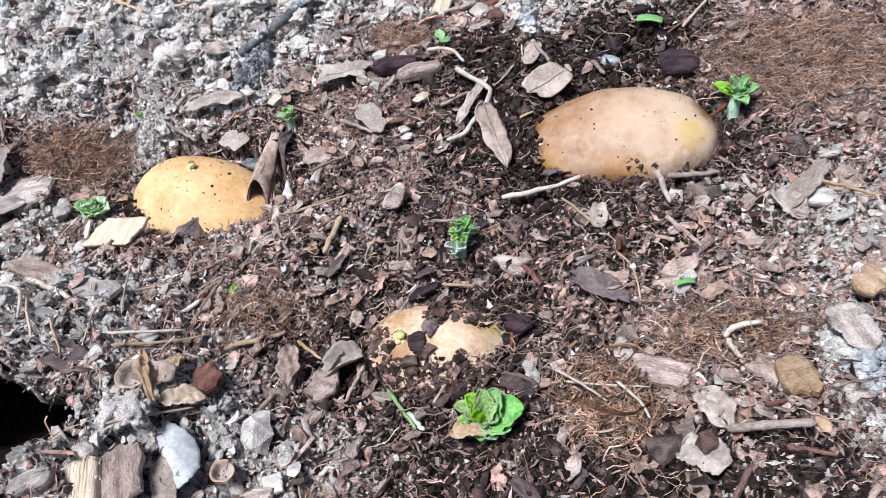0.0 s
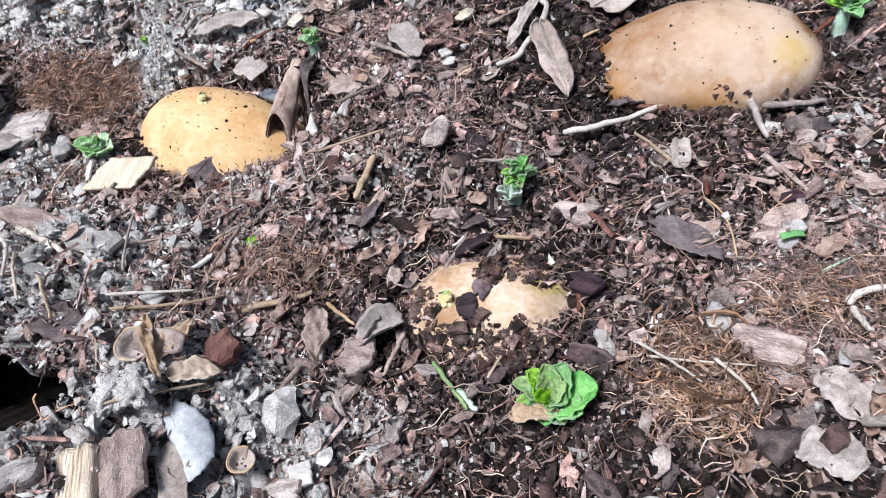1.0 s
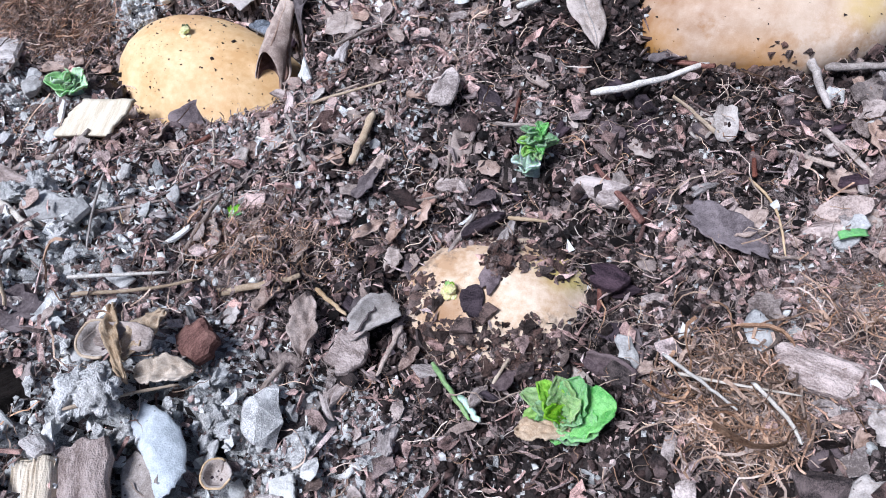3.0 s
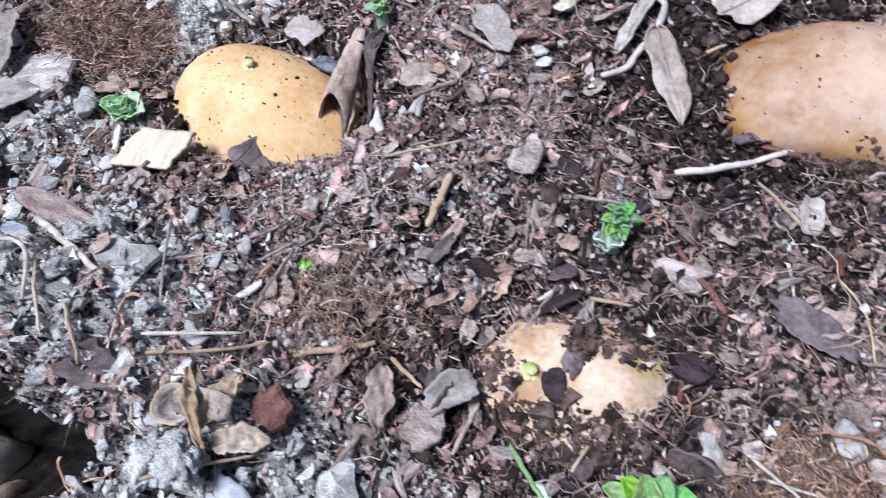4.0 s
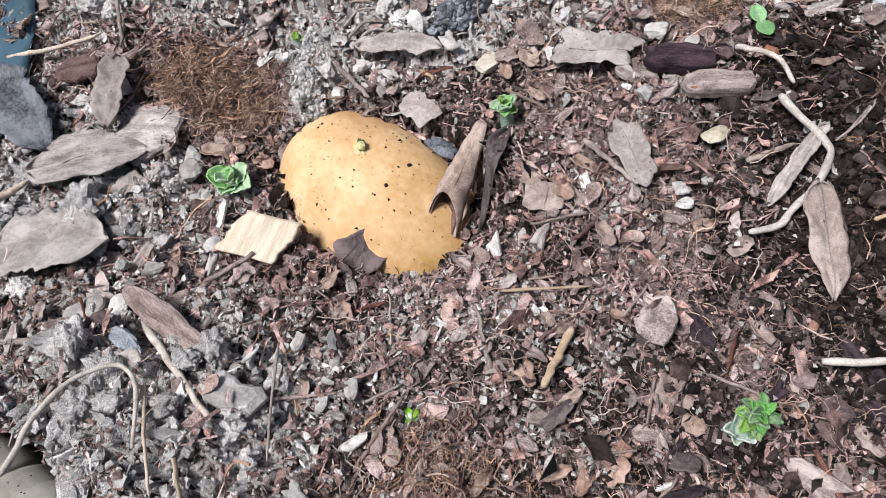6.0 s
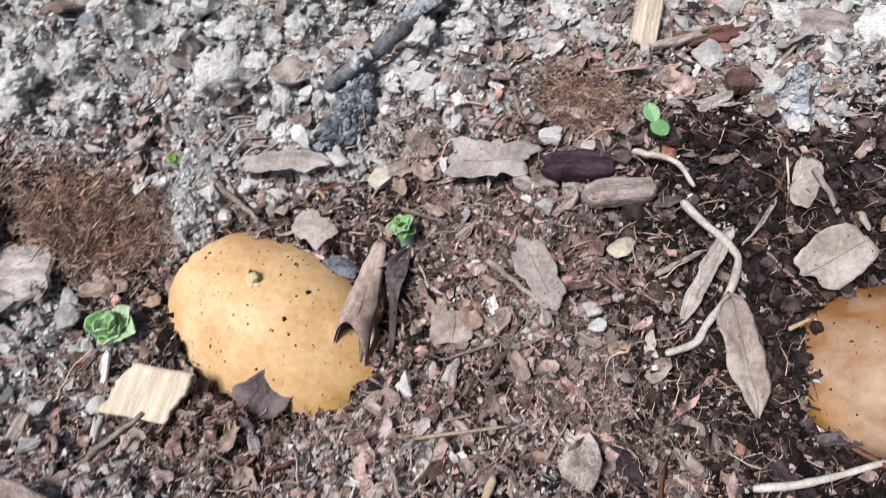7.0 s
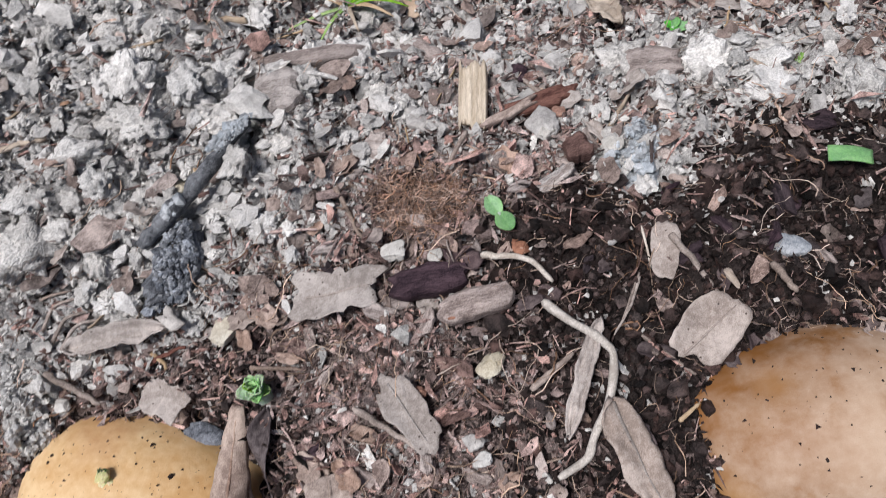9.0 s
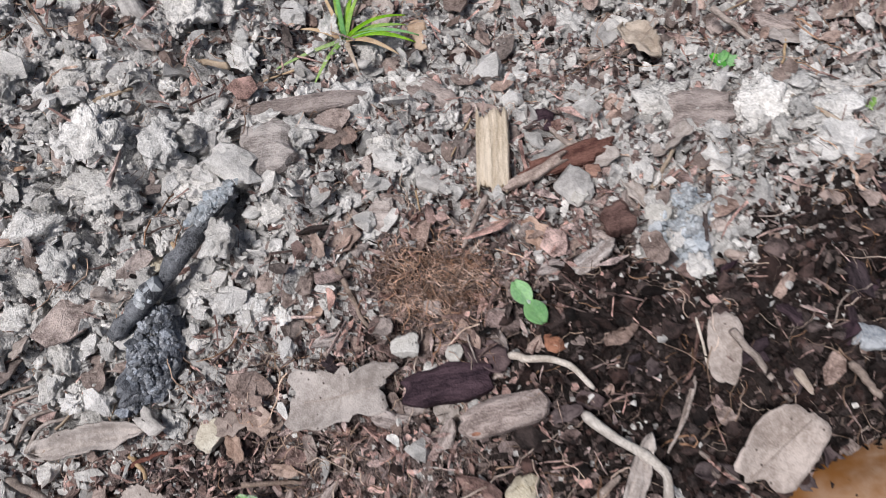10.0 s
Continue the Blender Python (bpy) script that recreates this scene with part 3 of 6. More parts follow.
def shoot(x, y, label, stem_height, stem_r, lean, leaves, hairs=0):
    """A young shoot whose leaves are set one by one: (height, azimuth, rise, length, width, material, crinkle)."""
    rnd = random.Random(len(leaves))
    root = tagged(new("potato_sprout"), label, "sprout", group="potato sprouts")
    root.location = (x, y, gz(x, y) - 0.001)
    tip = Vector((lean[0], lean[1], stem_height))
    path = smooth_path([Vector((0, 0, -0.003)), tip * 0.4, tip * 0.75, tip], 5)
    radii = [stem_r * (1.1 - 0.5 * i / 15) * (1 + 0.18 * noise.noise(Vector((i * 0.7, x * 90, 0)))) for i in range(16)]
    verts, faces = tube(path, radii, 12)
    part("stem", mesh_object("stem", verts, faces, GREEN_PALE), root, "pale downy stem")
    for up, azimuth, rise, length, width, m, crinkle in leaves:
        lf = young_leaf(length, width, 0.14, m, droop=-0.28, crinkle=crinkle, blunt=0.38)
        lf.matrix_basis = Matrix.Translation(tip * up) @ Euler((0, -radians(rise), radians(azimuth)), "XYZ").to_matrix().to_4x4()
        part("leaf", lf, root)
    for k in range(hairs):
        t, a = rnd.random(), rnd.uniform(0, 6.28)
        out = Vector((math.cos(a), math.sin(a), rnd.uniform(-0.2, 0.8))).normalized()
        foot = tip * t + out * stem_r * 0.7
        verts, faces = tube([foot, foot + out * 0.0012, foot + out * 0.0022 + Vector((0, 0, 0.0005))], [0.00012, 0.0001, 0.00005], 4)
        part("hair", mesh_object("hair", verts, faces, GREEN_PALE), root)
    footprint(x, y, 0.007, 0.007, 0)


shoot(-0.0370, 0.1265, "bright green crinkled potato sprout beside a pale flake", 0.0065, 0.0022, (0.0005, -0.001), [
    (0.8, 8, 42, 0.0140, 0.0135, GREEN, 0.06), (0.9, -35, 36, 0.0100, 0.0105, GREEN, 0.08), (0.9, 60, 62, 0.0120, 0.0095, GREEN, 0.07), (0.9, 100, 66, 0.0115, 0.0075, GREEN_LIME, 0.09),
    (0.9, 135, 55, 0.0115, 0.0070, GREEN_LIME, 0.10), (0.8, 158, 38, 0.0125, 0.0062, GREEN_LIME, 0.10), (0.7, 184, 26, 0.0105, 0.0050, GREEN_LIME, 0.10), (0.7, 172, 48, 0.0090, 0.0055, GREEN, 0.10),
    (0.7, 215, 34, 0.0085, 0.0085, GREEN, 0.09), (0.7, 250, 28, 0.0075, 0.0080, GREEN, 0.09), (0.8, 290, 30, 0.0080, 0.0085, GREEN, 0.09),
    (1.0, 20, 76, 0.0085, 0.0070, GREEN_LIME, 0.09), (1.0, 200, 66, 0.0075, 0.0055, GREEN_LIME, 0.10), (1.0, 320, 64, 0.0075, 0.0065, GREEN, 0.10), (1.0, 260, 60, 0.0065, 0.0055, GREEN_LIME, 0.10)])
shoot(-0.0530, 0.2030, "green potato sprout on a thick pale woolly stem", 0.0125, 0.0026, (0.0040, 0.0045), [
    (0.10, 200, 78, 0.0100, 0.0050, GREEN_PALE, 0.06), (0.10, 320, 76, 0.0095, 0.0048, GREEN_PALE, 0.06), (0.15, 110, 80, 0.0100, 0.0050, GREEN_PALE, 0.06), (0.10, 260, 72, 0.0080, 0.0045, GREEN_PALE, 0.06), (0.15, 178, 24, 0.0060, 0.0016, GREEN_PALE, 0.05),
    (0.75, 235, 50, 0.0072, 0.0036, GREEN_LIME, 0.10), (0.75, 285, 42, 0.0065, 0.0034, GREEN_LIME, 0.10), (0.8, 180, 52, 0.0066, 0.0036, GREEN_LIME, 0.10)]
    + [(0.78 + 0.30 * ((k * 5) % 7) / 7, 20 + k * 137.5, 22 + (k * 29) % 62, 0.0068 - 0.0001 * k, 0.0027, GREEN, 0.12) for k in range(20)], hairs=44)
sprout(-0.2485, 0.2500, 0.0120, 0.0185, 12, 3, "green rosette of a potato sprout beside the yellow potato", 0.0024, (0, 0), 0.95, leaf_mat=GREEN_SOFT, round_leaf=1.0, lime=0.1)
sprout(-0.1470, 0.2925, 0.0185, 0.0105, 16, 4, "light green potato sprout beside a rolled leaf", 0.0024, (0, 0.001), 1.1, leaf_mat=GREEN_SOFT, lime=0.45, round_leaf=0.9)
sprout(0.0690, 0.2830, 0.0210, 0.0175, 12, 5, "green potato sprout at the end of the pale potato", 0.0026, (0.001, 0.003), 0.9, round_leaf=0.6)
sprout(-0.2440, 0.3150, 0.0060, 0.0055, 5, 6, "tiny lime green bud on an ashy clod", 0.0016, (0, 0), 0.9, lime=0.9)
sprout(-0.1455, 0.1800, 0.0045, 0.0060, 4, 7, "tiny pale green shoot in brown litter", 0.0012, (0.002, 0), 0.4, leaf_mat=GREEN_FLAT)
sprout(0.0003, 0.4190, 0.0060, 0.0090, 4, 8, "small green weed seedling in grey litter", 0.0010, (0, 0), 0.5, leaf_mat=GREEN_FLAT, lime=0.0)
sprout(0.0360, 0.3910, 0.0060, 0.0080, 4, 9, "small yellow-green weed among dry grey soil", 0.0010, (0, 0), 0.9, lime=1.0, round_leaf=0.35)


def seedling(x, y):
    """Two round seed leaves on a thin stalk."""
    base = Vector((x, y, gz(x, y)))
    root = tagged(new("weed_seedling"), "weed seedling with two round bright green leaves", "seedling")
    root.location = base
    verts, faces = tube(smooth_path([(0, 0, -0.002), (0.0004, 0.0003, 0.003), (0, 0, 0.006)], 4), [0.0006] * 9, 8)
    part("stem", mesh_object("stem", verts, faces, GREEN_PALE), root)
    for a, s in ((-62, 0.0072), (118, 0.0066)):
        lf = young_leaf(s, s * 0.82, 0.05, GREEN_FLAT)
        lf.matrix_basis = pose(0, 0, 0.006, 0, -10, a)
        part("leaf", lf, root)
    footprint(x, y, 0.005, 0.005, 0)


seedling(-0.0690, 0.3380)


def grass_tuft(x, y, label, blades, length, seed, spread=1.0):
    rnd = random.Random(seed)
    root = tagged(new("grass_tuft"), label, "grass")
    root.location = (x, y, gz(x, y))
    for k in range(blades):
        a = rnd.uniform(0, 6.28)
        ln = length * rnd.uniform(0.5, 1.1)
        w = rnd.uniform(0.0008, 0.0014)
        up = rnd.uniform(0.2, 0.9)

        def fn(u, v, ln=ln, w=w, up=up):
            return (u * ln * spread, (v - 0.5) * 2 * w * (1 - u) ** 0.6 + 0.0, up * ln * (u - 0.8 * u * u) + 0.0006 * abs(v - 0.5))
        verts, faces = sheet(fn, 8, 2, 0.0002)
        b = mesh_object("blade", verts, faces, rnd.choice((GREEN_LIME, GREEN_FLAT, TWIG_TAN)))
        b.matrix_basis = pose(0, 0, 0, 0, 0, math.degrees(a))
        part("blade", b, root)


grass_tuft(-0.1190, 0.4390, "small tuft of yellow-green grass", 16, 0.026, 4)


# ---- dead leaves ----
def dry_leaf(x, y, length, width, rot, material, label, curl=0.1, arch=0.08, lift=0.0035, seed=0, tip=0.8, rib=False, cat="dead leaf", name="dead_leaf", tilt=0.0, ragged=1.0):
    """A dead leaf: pointed outline with a ragged edge, curled across and arched along, lying on the soil."""
    ca, sa = math.cos(radians(rot)), math.sin(radians(rot))
    zc = float(swell(x, y)) - float(hollow(x, y)) - float(pit(x, y))

    def fn(u, v):
        s = (v - 0.5) * 2
        side = 1 if s > 0 else -1
        w = width * 0.5 * max(0.04, 1 - abs(2 * u ** tip - 1) ** (2.2 + seed % 3)) ** 0.75
        w *= 1 + (0.12 + 0.20 * ragged) * noise.noise(Vector((u * 5 + seed * 3.7, side * 2.0, seed))) + 0.20 * ragged * noise.noise(Vector((u * 17 + seed * 1.3, side * 5.0, seed)))
        px = (u - 0.5) * length * (1 + 0.10 * noise.noise(Vector((s * 3.0, seed * 2.2, 6))))
        py = s * w + 0.10 * width * noise.noise(Vector((u * 3, seed, 8)))
        gx, gy = x + ca * px - sa * py, y + sa * px + ca * py
        z = float(swell(gx, gy) - hollow(gx, gy) - pit(gx, gy)) - zc
        z += curl * width * s * s + arch * length * (0.25 - (u - 0.5) ** 2) * 4 + tilt * px
        z += 0.0020 * noise.noise(Vector((u * 5, s * 2.5, seed * 1.3))) + 0.0007 * noise.noise(Vector((u * 16, s * 8, seed)))
        return (px, py, z)
    verts, faces = sheet(fn, 30, 10, 0.0005)
    ob = mesh_object(name, verts, faces, material)
    ob.matrix_world = pose(x, y, zc + lift, 0, 0, rot)
    tagged(ob, label, cat, group="dead leaves on the soil")
    if rib:
        mid = [Vector(fn(0.02 + 0.96 * i / 10, 0.5)) + Vector((0, 0, 0.0001)) for i in range(11)]
        verts, faces = tube(mid, [0.0005 * (1.15 - 0.8 * i / 10) for i in range(11)], 6)
        part("midrib", mesh_object("midrib", verts, faces, material), ob)
    footprint(x, y, length * 0.38, width * 0.34, rot)
    return ob


def rolled_leaf(tip, mouth, radius, material, inner, label, seed=1):
    """A dead leaf rolled lengthwise from a pointed tip to a wide open mouth, dark red inside."""
    tip, mouth = Vector(tip), Vector(mouth)
    along = mouth - tip
    length = along.length
    side = along.cross(Vector((0, 0, 1))).normalized()
    up = side.cross(along).normalized()

    def at(u, v, inset):
        r = radius * (0.22 + 0.78 * u ** 0.8) - inset
        a = -1.3 + (5.2 + 0.3 * noise.noise(Vector((u * 4, seed, 0)))) * v
        wob = 1 + 0.24 * noise.noise(Vector((u * 3.4, v * 3, seed))) + 0.10 * noise.noise(Vector((u * 9, v * 7, seed)))
        rag = length * (0.035 * noise.noise(Vector((v * 5, seed, 3))) - 0.34 * max(0.0, math.cos(a - 0.2)) + 0.05) * u
        return along * u + along.normalized() * rag + side * (r * math.sin(a) * wob) + up * (r * math.cos(a) * wob * 0.85 + 0.0006 * noise.noise(Vector((u * 11, v * 9, seed))))
    verts, faces = sheet(lambda u, v: at(u, v, 0), 28, 20, 0.0004)
    ob = mesh_object("dead_leaf", verts, faces, material)
    ob.location = tip
    tagged(ob, label, "dead leaf", group="dead leaves on the soil")
    verts, faces = sheet(lambda u, v: at(0.1 + 0.88 * u, 0.04 + 0.92 * v, 0.0009), 20, 14, 0.0003)
    part("lining", mesh_object("lining", verts, faces, inner), ob, "dark red-brown inside of the leaf")
    rib = [Vector(at(0.02 + 0.86 * i / 14, 0.22, -0.0002)) for i in range(15)]
    verts, faces = tube(rib, [0.0005 * (0.5 + i / 20) for i in range(15)], 6)
    part("midrib", mesh_object("midrib", verts, faces, material), ob)
    mid = (tip + mouth) / 2
    footprint(mid.x, mid.y, length * 0.45, radius * 0.8, math.degrees(math.atan2(along.y, along.x)))
    return ob


def scrap(x, y, length, width, rot, material, label, seed=1, curl=0.06, lift=0.003, tilt=(0, 0), z=None, torn=1.0, square=0.2, notch=0.0, rib=False, name="dead_leaf", cat="dead leaf"):
    """A broken piece of dry leaf: a thin plate with a torn outline, gently buckled."""
    rings, segs = 8, 44
    top = []
    for k in range(rings + 1):
        f = k / rings
        for q in range(segs):
            a = 2 * math.pi * q / segs
            c, si = math.cos(a), math.sin(a)
            e = 2 + 4 * square
            r = (abs(c) ** e + abs(si) ** e) ** (-1 / e)
            r *= 1 + torn * (0.30 * noise.noise(Vector((c * 1.5, si * 1.5, seed * 3.1))) + 0.16 * noise.noise(Vector((c * 4, si * 4, seed * 1.7))) + 0.10 * noise.noise(Vector((c * 11, si * 11, seed))))
            r *= 1 - notch * math.exp(-((a - 3.6) / 0.30) ** 2)
            px, py = f * r * c * length / 2, f * r * si * width / 2
            pz = curl * width * (f * si) ** 2 * 2 + 0.0016 * noise.noise(Vector((px * 90, py * 90, seed * 2.3))) + 0.0005 * noise.noise(Vector((px * 330, py * 330, seed)))
            top.append((px, py, pz))
    n = len(top)
    verts = top + [(px, py, pz - 0.00045) for px, py, pz in top]
    faces = []
    for k in range(rings):
        for q in range(segs):
            w = (q + 1) % segs
            a, b, c, d = k * segs + q, k * segs + w, (k + 1) * segs + w, (k + 1) * segs + q
            faces += [(d, c, b, a), (n + a, n + b, n + c, n + d)]
    o = rings * segs
    faces += [(o + (q + 1) % segs, o + q, n + o + q, n + o + (q + 1) % segs) for q in range(segs)]
    ob = mesh_object(name, verts, faces, material)
    at = float(swell(x, y) - hollow(x, y) - pit(x, y)) if z is None else z
    ob.matrix_world = pose(x, y, at + lift, tilt[0], tilt[1], rot)
    footprint(x, y, length * 0.40, width * 0.40, rot)
    tagged(ob, label, cat, group="dead leaves on the soil")
    if rib:
        line = [Vector((px, 0.02 * length * math.sin(px * 160 + seed), 0.0016 * noise.noise(Vector((px * 90, 0, seed * 2.3))) + 0.0003)) for px in (length * (i / 12 - 0.5) * 0.8 for i in range(13))]
        verts, faces = tube(line, [0.00030 * (1.2 - 0.06 * i) for i in range(13)], 6)
        part("midrib", mesh_object("midrib", verts, faces, material), ob)
    return ob


rolled_leaf((-0.1560, 0.2915, -0.0055), (-0.1632, 0.2545, -0.0228), 0.0078, LEAF_FAWN, LINING, "rolled brown dead leaf lying against the yellow potato", 5)
scrap(-0.1885, 0.2365, 0.0185, 0.0165, 40, LEAF_PLUM, "dark purple-grey leaf scrap on the yellow potato", seed=4, z=top_of(p_yellow, -0.1880, 0.2370), lift=0.0016, tilt=(28, 6), square=0.4, torn=0.7)
dry_leaf(-0.1475, 0.2735, 0.0300, 0.0075, 262, LEAF_DARK, "dark folded dead leaf beside the rolled leaf", curl=0.4, arch=0.08, lift=0.0020, seed=6, ragged=0.4, tilt=0.12)
scrap(-0.0148, 0.2965, 0.0250, 0.0172, 34, LEAF_GREY, "broad torn grey dead leaf leaning on the pale potato", seed=12, lift=0.0065, tilt=(24, -4), notch=0.30, torn=0.6, square=0.0, curl=0.03, rib=True)
dry_leaf(-0.0387, 0.2635, 0.0324, 0.0112, -71, LEAF_GREY, "long grey-tan dead leaf with dark specks", curl=0.10, arch=0.04, lift=0.0045, rib=True, tilt=-0.2, ragged=0.2, seed=1)
dry_leaf(-0.0505, 0.2866, 0.0333, 0.0045, -112, LEAF_GREY, "narrow curved grey-brown dead leaf under the root", curl=0.15, arch=0.02, lift=0.003, ragged=0.35, seed=2)
scrap(-0.1005, 0.2815, 0.0250, 0.0115, -55, LEAF_GREY, "flat grey-tan dead leaf scrap", seed=3, square=0.1, torn=0.9, rib=True)
scrap(0.0035, 0.1820, 0.0225, 0.0095, -34, LEAF_PLUM, "purple-grey dead leaf with a ragged edge on dark soil", seed=8, torn=1.7)
scrap(-0.1350, 0.1022, 0.0262, 0.0106, -52, LEAF_PALE, "bleached bluish white dead leaf on the soil", seed=6, curl=-0.14, lift=0.0055, torn=0.8)
scrap(-0.1355, 0.0920, 0.0180, 0.0085, -65, LEAF_GREY, "grey dead leaf under the bleached one", seed=57, lift=0.004)
scrap(-0.0912, 0.1468, 0.0165, 0.0100, 35, LEAF_GREY, "curled grey dead leaf at the dirty potato", seed=28, curl=0.30, lift=0.003)
scrap(-0.1200, 0.3195, 0.0255, 0.0165, 4, LEAF_GREY, "flat torn grey-tan dead leaf in brown litter", seed=37, torn=1.9, square=0.3, rib=True)
dry_leaf(-0.3086, 0.2418, 0.0476, 0.0227, 29, BARK_GREY, "large weathered grey leaf lying beside coir", curl=0.08, arch=0.06, lift=0.005, rib=True, ragged=0.35, seed=6)
dry_leaf(-0.3478, 0.2544, 0.0536, 0.0227, -29, CHAR, "broad blue-grey dead leaf at the edge", curl=0.10, arch=0.08, lift=0.006, seed=7)
dry_leaf(-0.3111, 0.2729, 0.0314, 0.0127, -77, LEAF_GREY, "upright grey dead leaf scrap beside coir", curl=0.15, arch=0.10, lift=0.006, seed=8)
scrap(-0.1244, 0.2613, 0.0135, 0.0105, 12, LEAF_FAWN, "flat pinkish brown leaf scrap", seed=9, square=0.6, torn=0.7)
dry_leaf(0.0877, 0.2279, 0.0358, 0.0087, 51, LEAF_GREY, "grey dead leaf lying over another", curl=0.10, seed=10)
dry_leaf(0.0791, 0.2181, 0.0217, 0.0099, -75, LEAF_GREY, "short grey dead leaf under another", curl=0.08, seed=11)
dry_leaf(-0.1460, 0.1299, 0.0165, 0.0060, -102, LEAF_TAN, "tan dry leaf scrap beside the seed case", curl=0.15, arch=0.1, lift=0.006, seed=12)
dry_leaf(-0.1501, 0.1260, 0.0232, 0.0030, -62, LEAF_TAN, "narrow upright tan leaf scrap", curl=0.3, arch=0.15, lift=0.007, seed=13)
dry_leaf(-0.1389, 0.1213, 0.0130, 0.0068, 20, LEAF_TAN, "folded tan leaf scrap under straw", curl=0.2, arch=0.1, lift=0.004, seed=14)
dry_leaf(-0.1095, 0.1422, 0.0193, 0.0071, -82, LEAF_BROWN, "ragged pink-brown dead leaf scrap", curl=0.12, seed=15)
dry_leaf(0.0367, 0.1222, 0.0163, 0.0098, -68, LEAF_GREY, "smooth grey dead leaf on brown litter", curl=0.12, arch=0.1, seed=16)
dry_leaf(-0.2970, 0.2028, 0.0426, 0.0314, 22, LEAF_GREY, "large flat grey dead leaf at the broken edge", curl=0.05, arch=0.05, lift=0.005, seed=17)
scrap(-0.0222, 0.3218, 0.0185, 0.0086, -100, LEAF_GREY, "oval grey-tan dead leaf on dark soil", seed=18, torn=0.5, curl=0.04)
dry_leaf(-0.0217, 0.4332, 0.0200, 0.0097, -67, LEAF_TAN, "orange-tan dead leaf scrap", curl=0.15, seed=19)
dry_leaf(-0.1976, 0.3156, 0.0360, 0.0065, 5, LEAF_GREY, "long curled grey leaf edge above brown litter", curl=0.3, arch=0.08, seed=20)
scrap(-0.1850, 0.2985, 0.0165, 0.0135, -30, LEAF_GREY, "round grey leaf scrap at the yellow potato", seed=21, lift=0.005, tilt=(12, 0), square=0.4)
scrap(-0.0580, 0.1640, 0.0165, 0.0060, -112, LEAF_PLUM, "crumpled grey-brown crust stuck on the dirty potato", seed=34, z=top_of(p_dirty, -0.0580, 0.1640), lift=0.0012, torn=1.3, curl=-0.05)
dry_leaf(-0.0419, 0.1209, 0.0143, 0.0051, 3, LEAF_TAN, "pale tan flake under the sprout", curl=0.08, arch=0.1, lift=0.004, seed=136)
dry_leaf(0.0312, 0.1069, 0.0151, 0.0111, -27, LEAF_GREY, "grey-brown dead leaf scrap in litter", curl=0.1, seed=149)
dry_leaf(0.0816, 0.1479, 0.0211, 0.0118, -74, BARK_GREY, "pale grey flat bark plate", curl=0.03, arch=0.04, lift=0.006, seed=151)


# ---- bark, wood, stones ----
def slab(length, width, thick, seed, square=0.0, rough=0.2, dome=0.25, segs=26):
    """An irregular broken slab with a chipped rim and an uneven top."""
    rnd = random.Random(seed)
    ring = []
    for k in range(segs):
        a = 2 * math.pi * k / segs
        c, s = math.cos(a), math.sin(a)
        e = 2 + 6 * square
        r = (abs(c) ** e + abs(s) ** e) ** (-1 / e)
        r *= 1 + rough * 1.3 * noise.noise(Vector((c * 1.6, s * 1.6, seed * 3.3))) + rough * 0.7 * noise.noise(Vector((c * 5, s * 5, seed * 1.9))) + rnd.uniform(-0.25, 0.15) * rough
        ring.append((c * r * length / 2, s * r * width / 2))
    verts, rings = [], ((0.93, -thick * 0.9), (1.0, -thick * 0.35), (0.95, thick * 0.0), (0.68, thick * dome), (0.34, thick * dome * 1.2))
    for f, z in rings:
        for px, py in ring:
            n = noise.noise(Vector((px * f * 240, py * f * 240, seed * 2.1 + z * 30)))
            verts.append((px * f * (1 + 0.05 * n), py * f * (1 - 0.05 * n), z + 0.25 * thick * n))
    faces = []
    for r in range(len(rings) - 1):
        for k in range(segs):
            q = (k + 1) % segs
            faces.append((r * segs + k, r * segs + q, (r + 1) * segs + q, (r + 1) * segs + k))
    verts.append((0, 0, thick * dome * 1.2))
    t = len(verts) - 1
    o = (len(rings) - 1) * segs
    faces += [(o + k, o + (k + 1) % segs, t) for k in range(segs)]
    faces.append(tuple(range(segs - 1, -1, -1)))
    return verts, faces


def bark_chip(x, y, length, width, rot, material, label, thick=0.003, seed=1, square=0.15, rough=0.22, tilt=(0, 0), lift=0.002, name="bark_chip", cat="bark chip"):
    verts, faces = slab(length, width, thick, seed, square, rough)
    ob = mesh_object(name, verts, faces, material, smooth=False)
    z = float(swell(x, y) - hollow(x, y) - pit(x, y))
    ob.matrix_world = pose(x, y, z + lift + thick * 0.4, tilt[0], tilt[1], rot)
    footprint(x, y, length * 0.38, width * 0.38, rot)
    return tagged(ob, label, cat, group="bark and wood chips on the soil")


bark_chip(-0.2225, 0.1826, 0.0488, 0.0105, -21, BARK_MAUVE, "long mauve-grey bark strip on grey litter", thick=0.003, lift=0.004, seed=22)
bark_chip(-0.0921, 0.3188, 0.0234, 0.0106, 5, BARK_DARK, "dark purple chunk of rotten bark", thick=0.005, seed=23)
bark_chip(-0.0782, 0.3099, 0.0227, 0.0091, 10, BARK_MAUVE, "grey-tan bark piece with a rusty red edge", thick=0.005, square=0.3, rough=0.12, lift=0.003, seed=24)
bark_chip(-0.1734, 0.2872, 0.0159, 0.0063, -20, CHAR, "dark blue-grey chip beside the yellow potato", thick=0.002, lift=0.006, seed=25)
bark_chip(-0.1354, 0.1326, 0.0106, 0.0122, 58, BARK_RED, "dark red-brown bark chip among tan leaves", thick=0.004, seed=26)
bark_chip(-0.0971, 0.1374, 0.0118, 0.0132, -21, BARK_MAUVE, "speckled pinkish bark chip on dark soil", thick=0.003, seed=27)
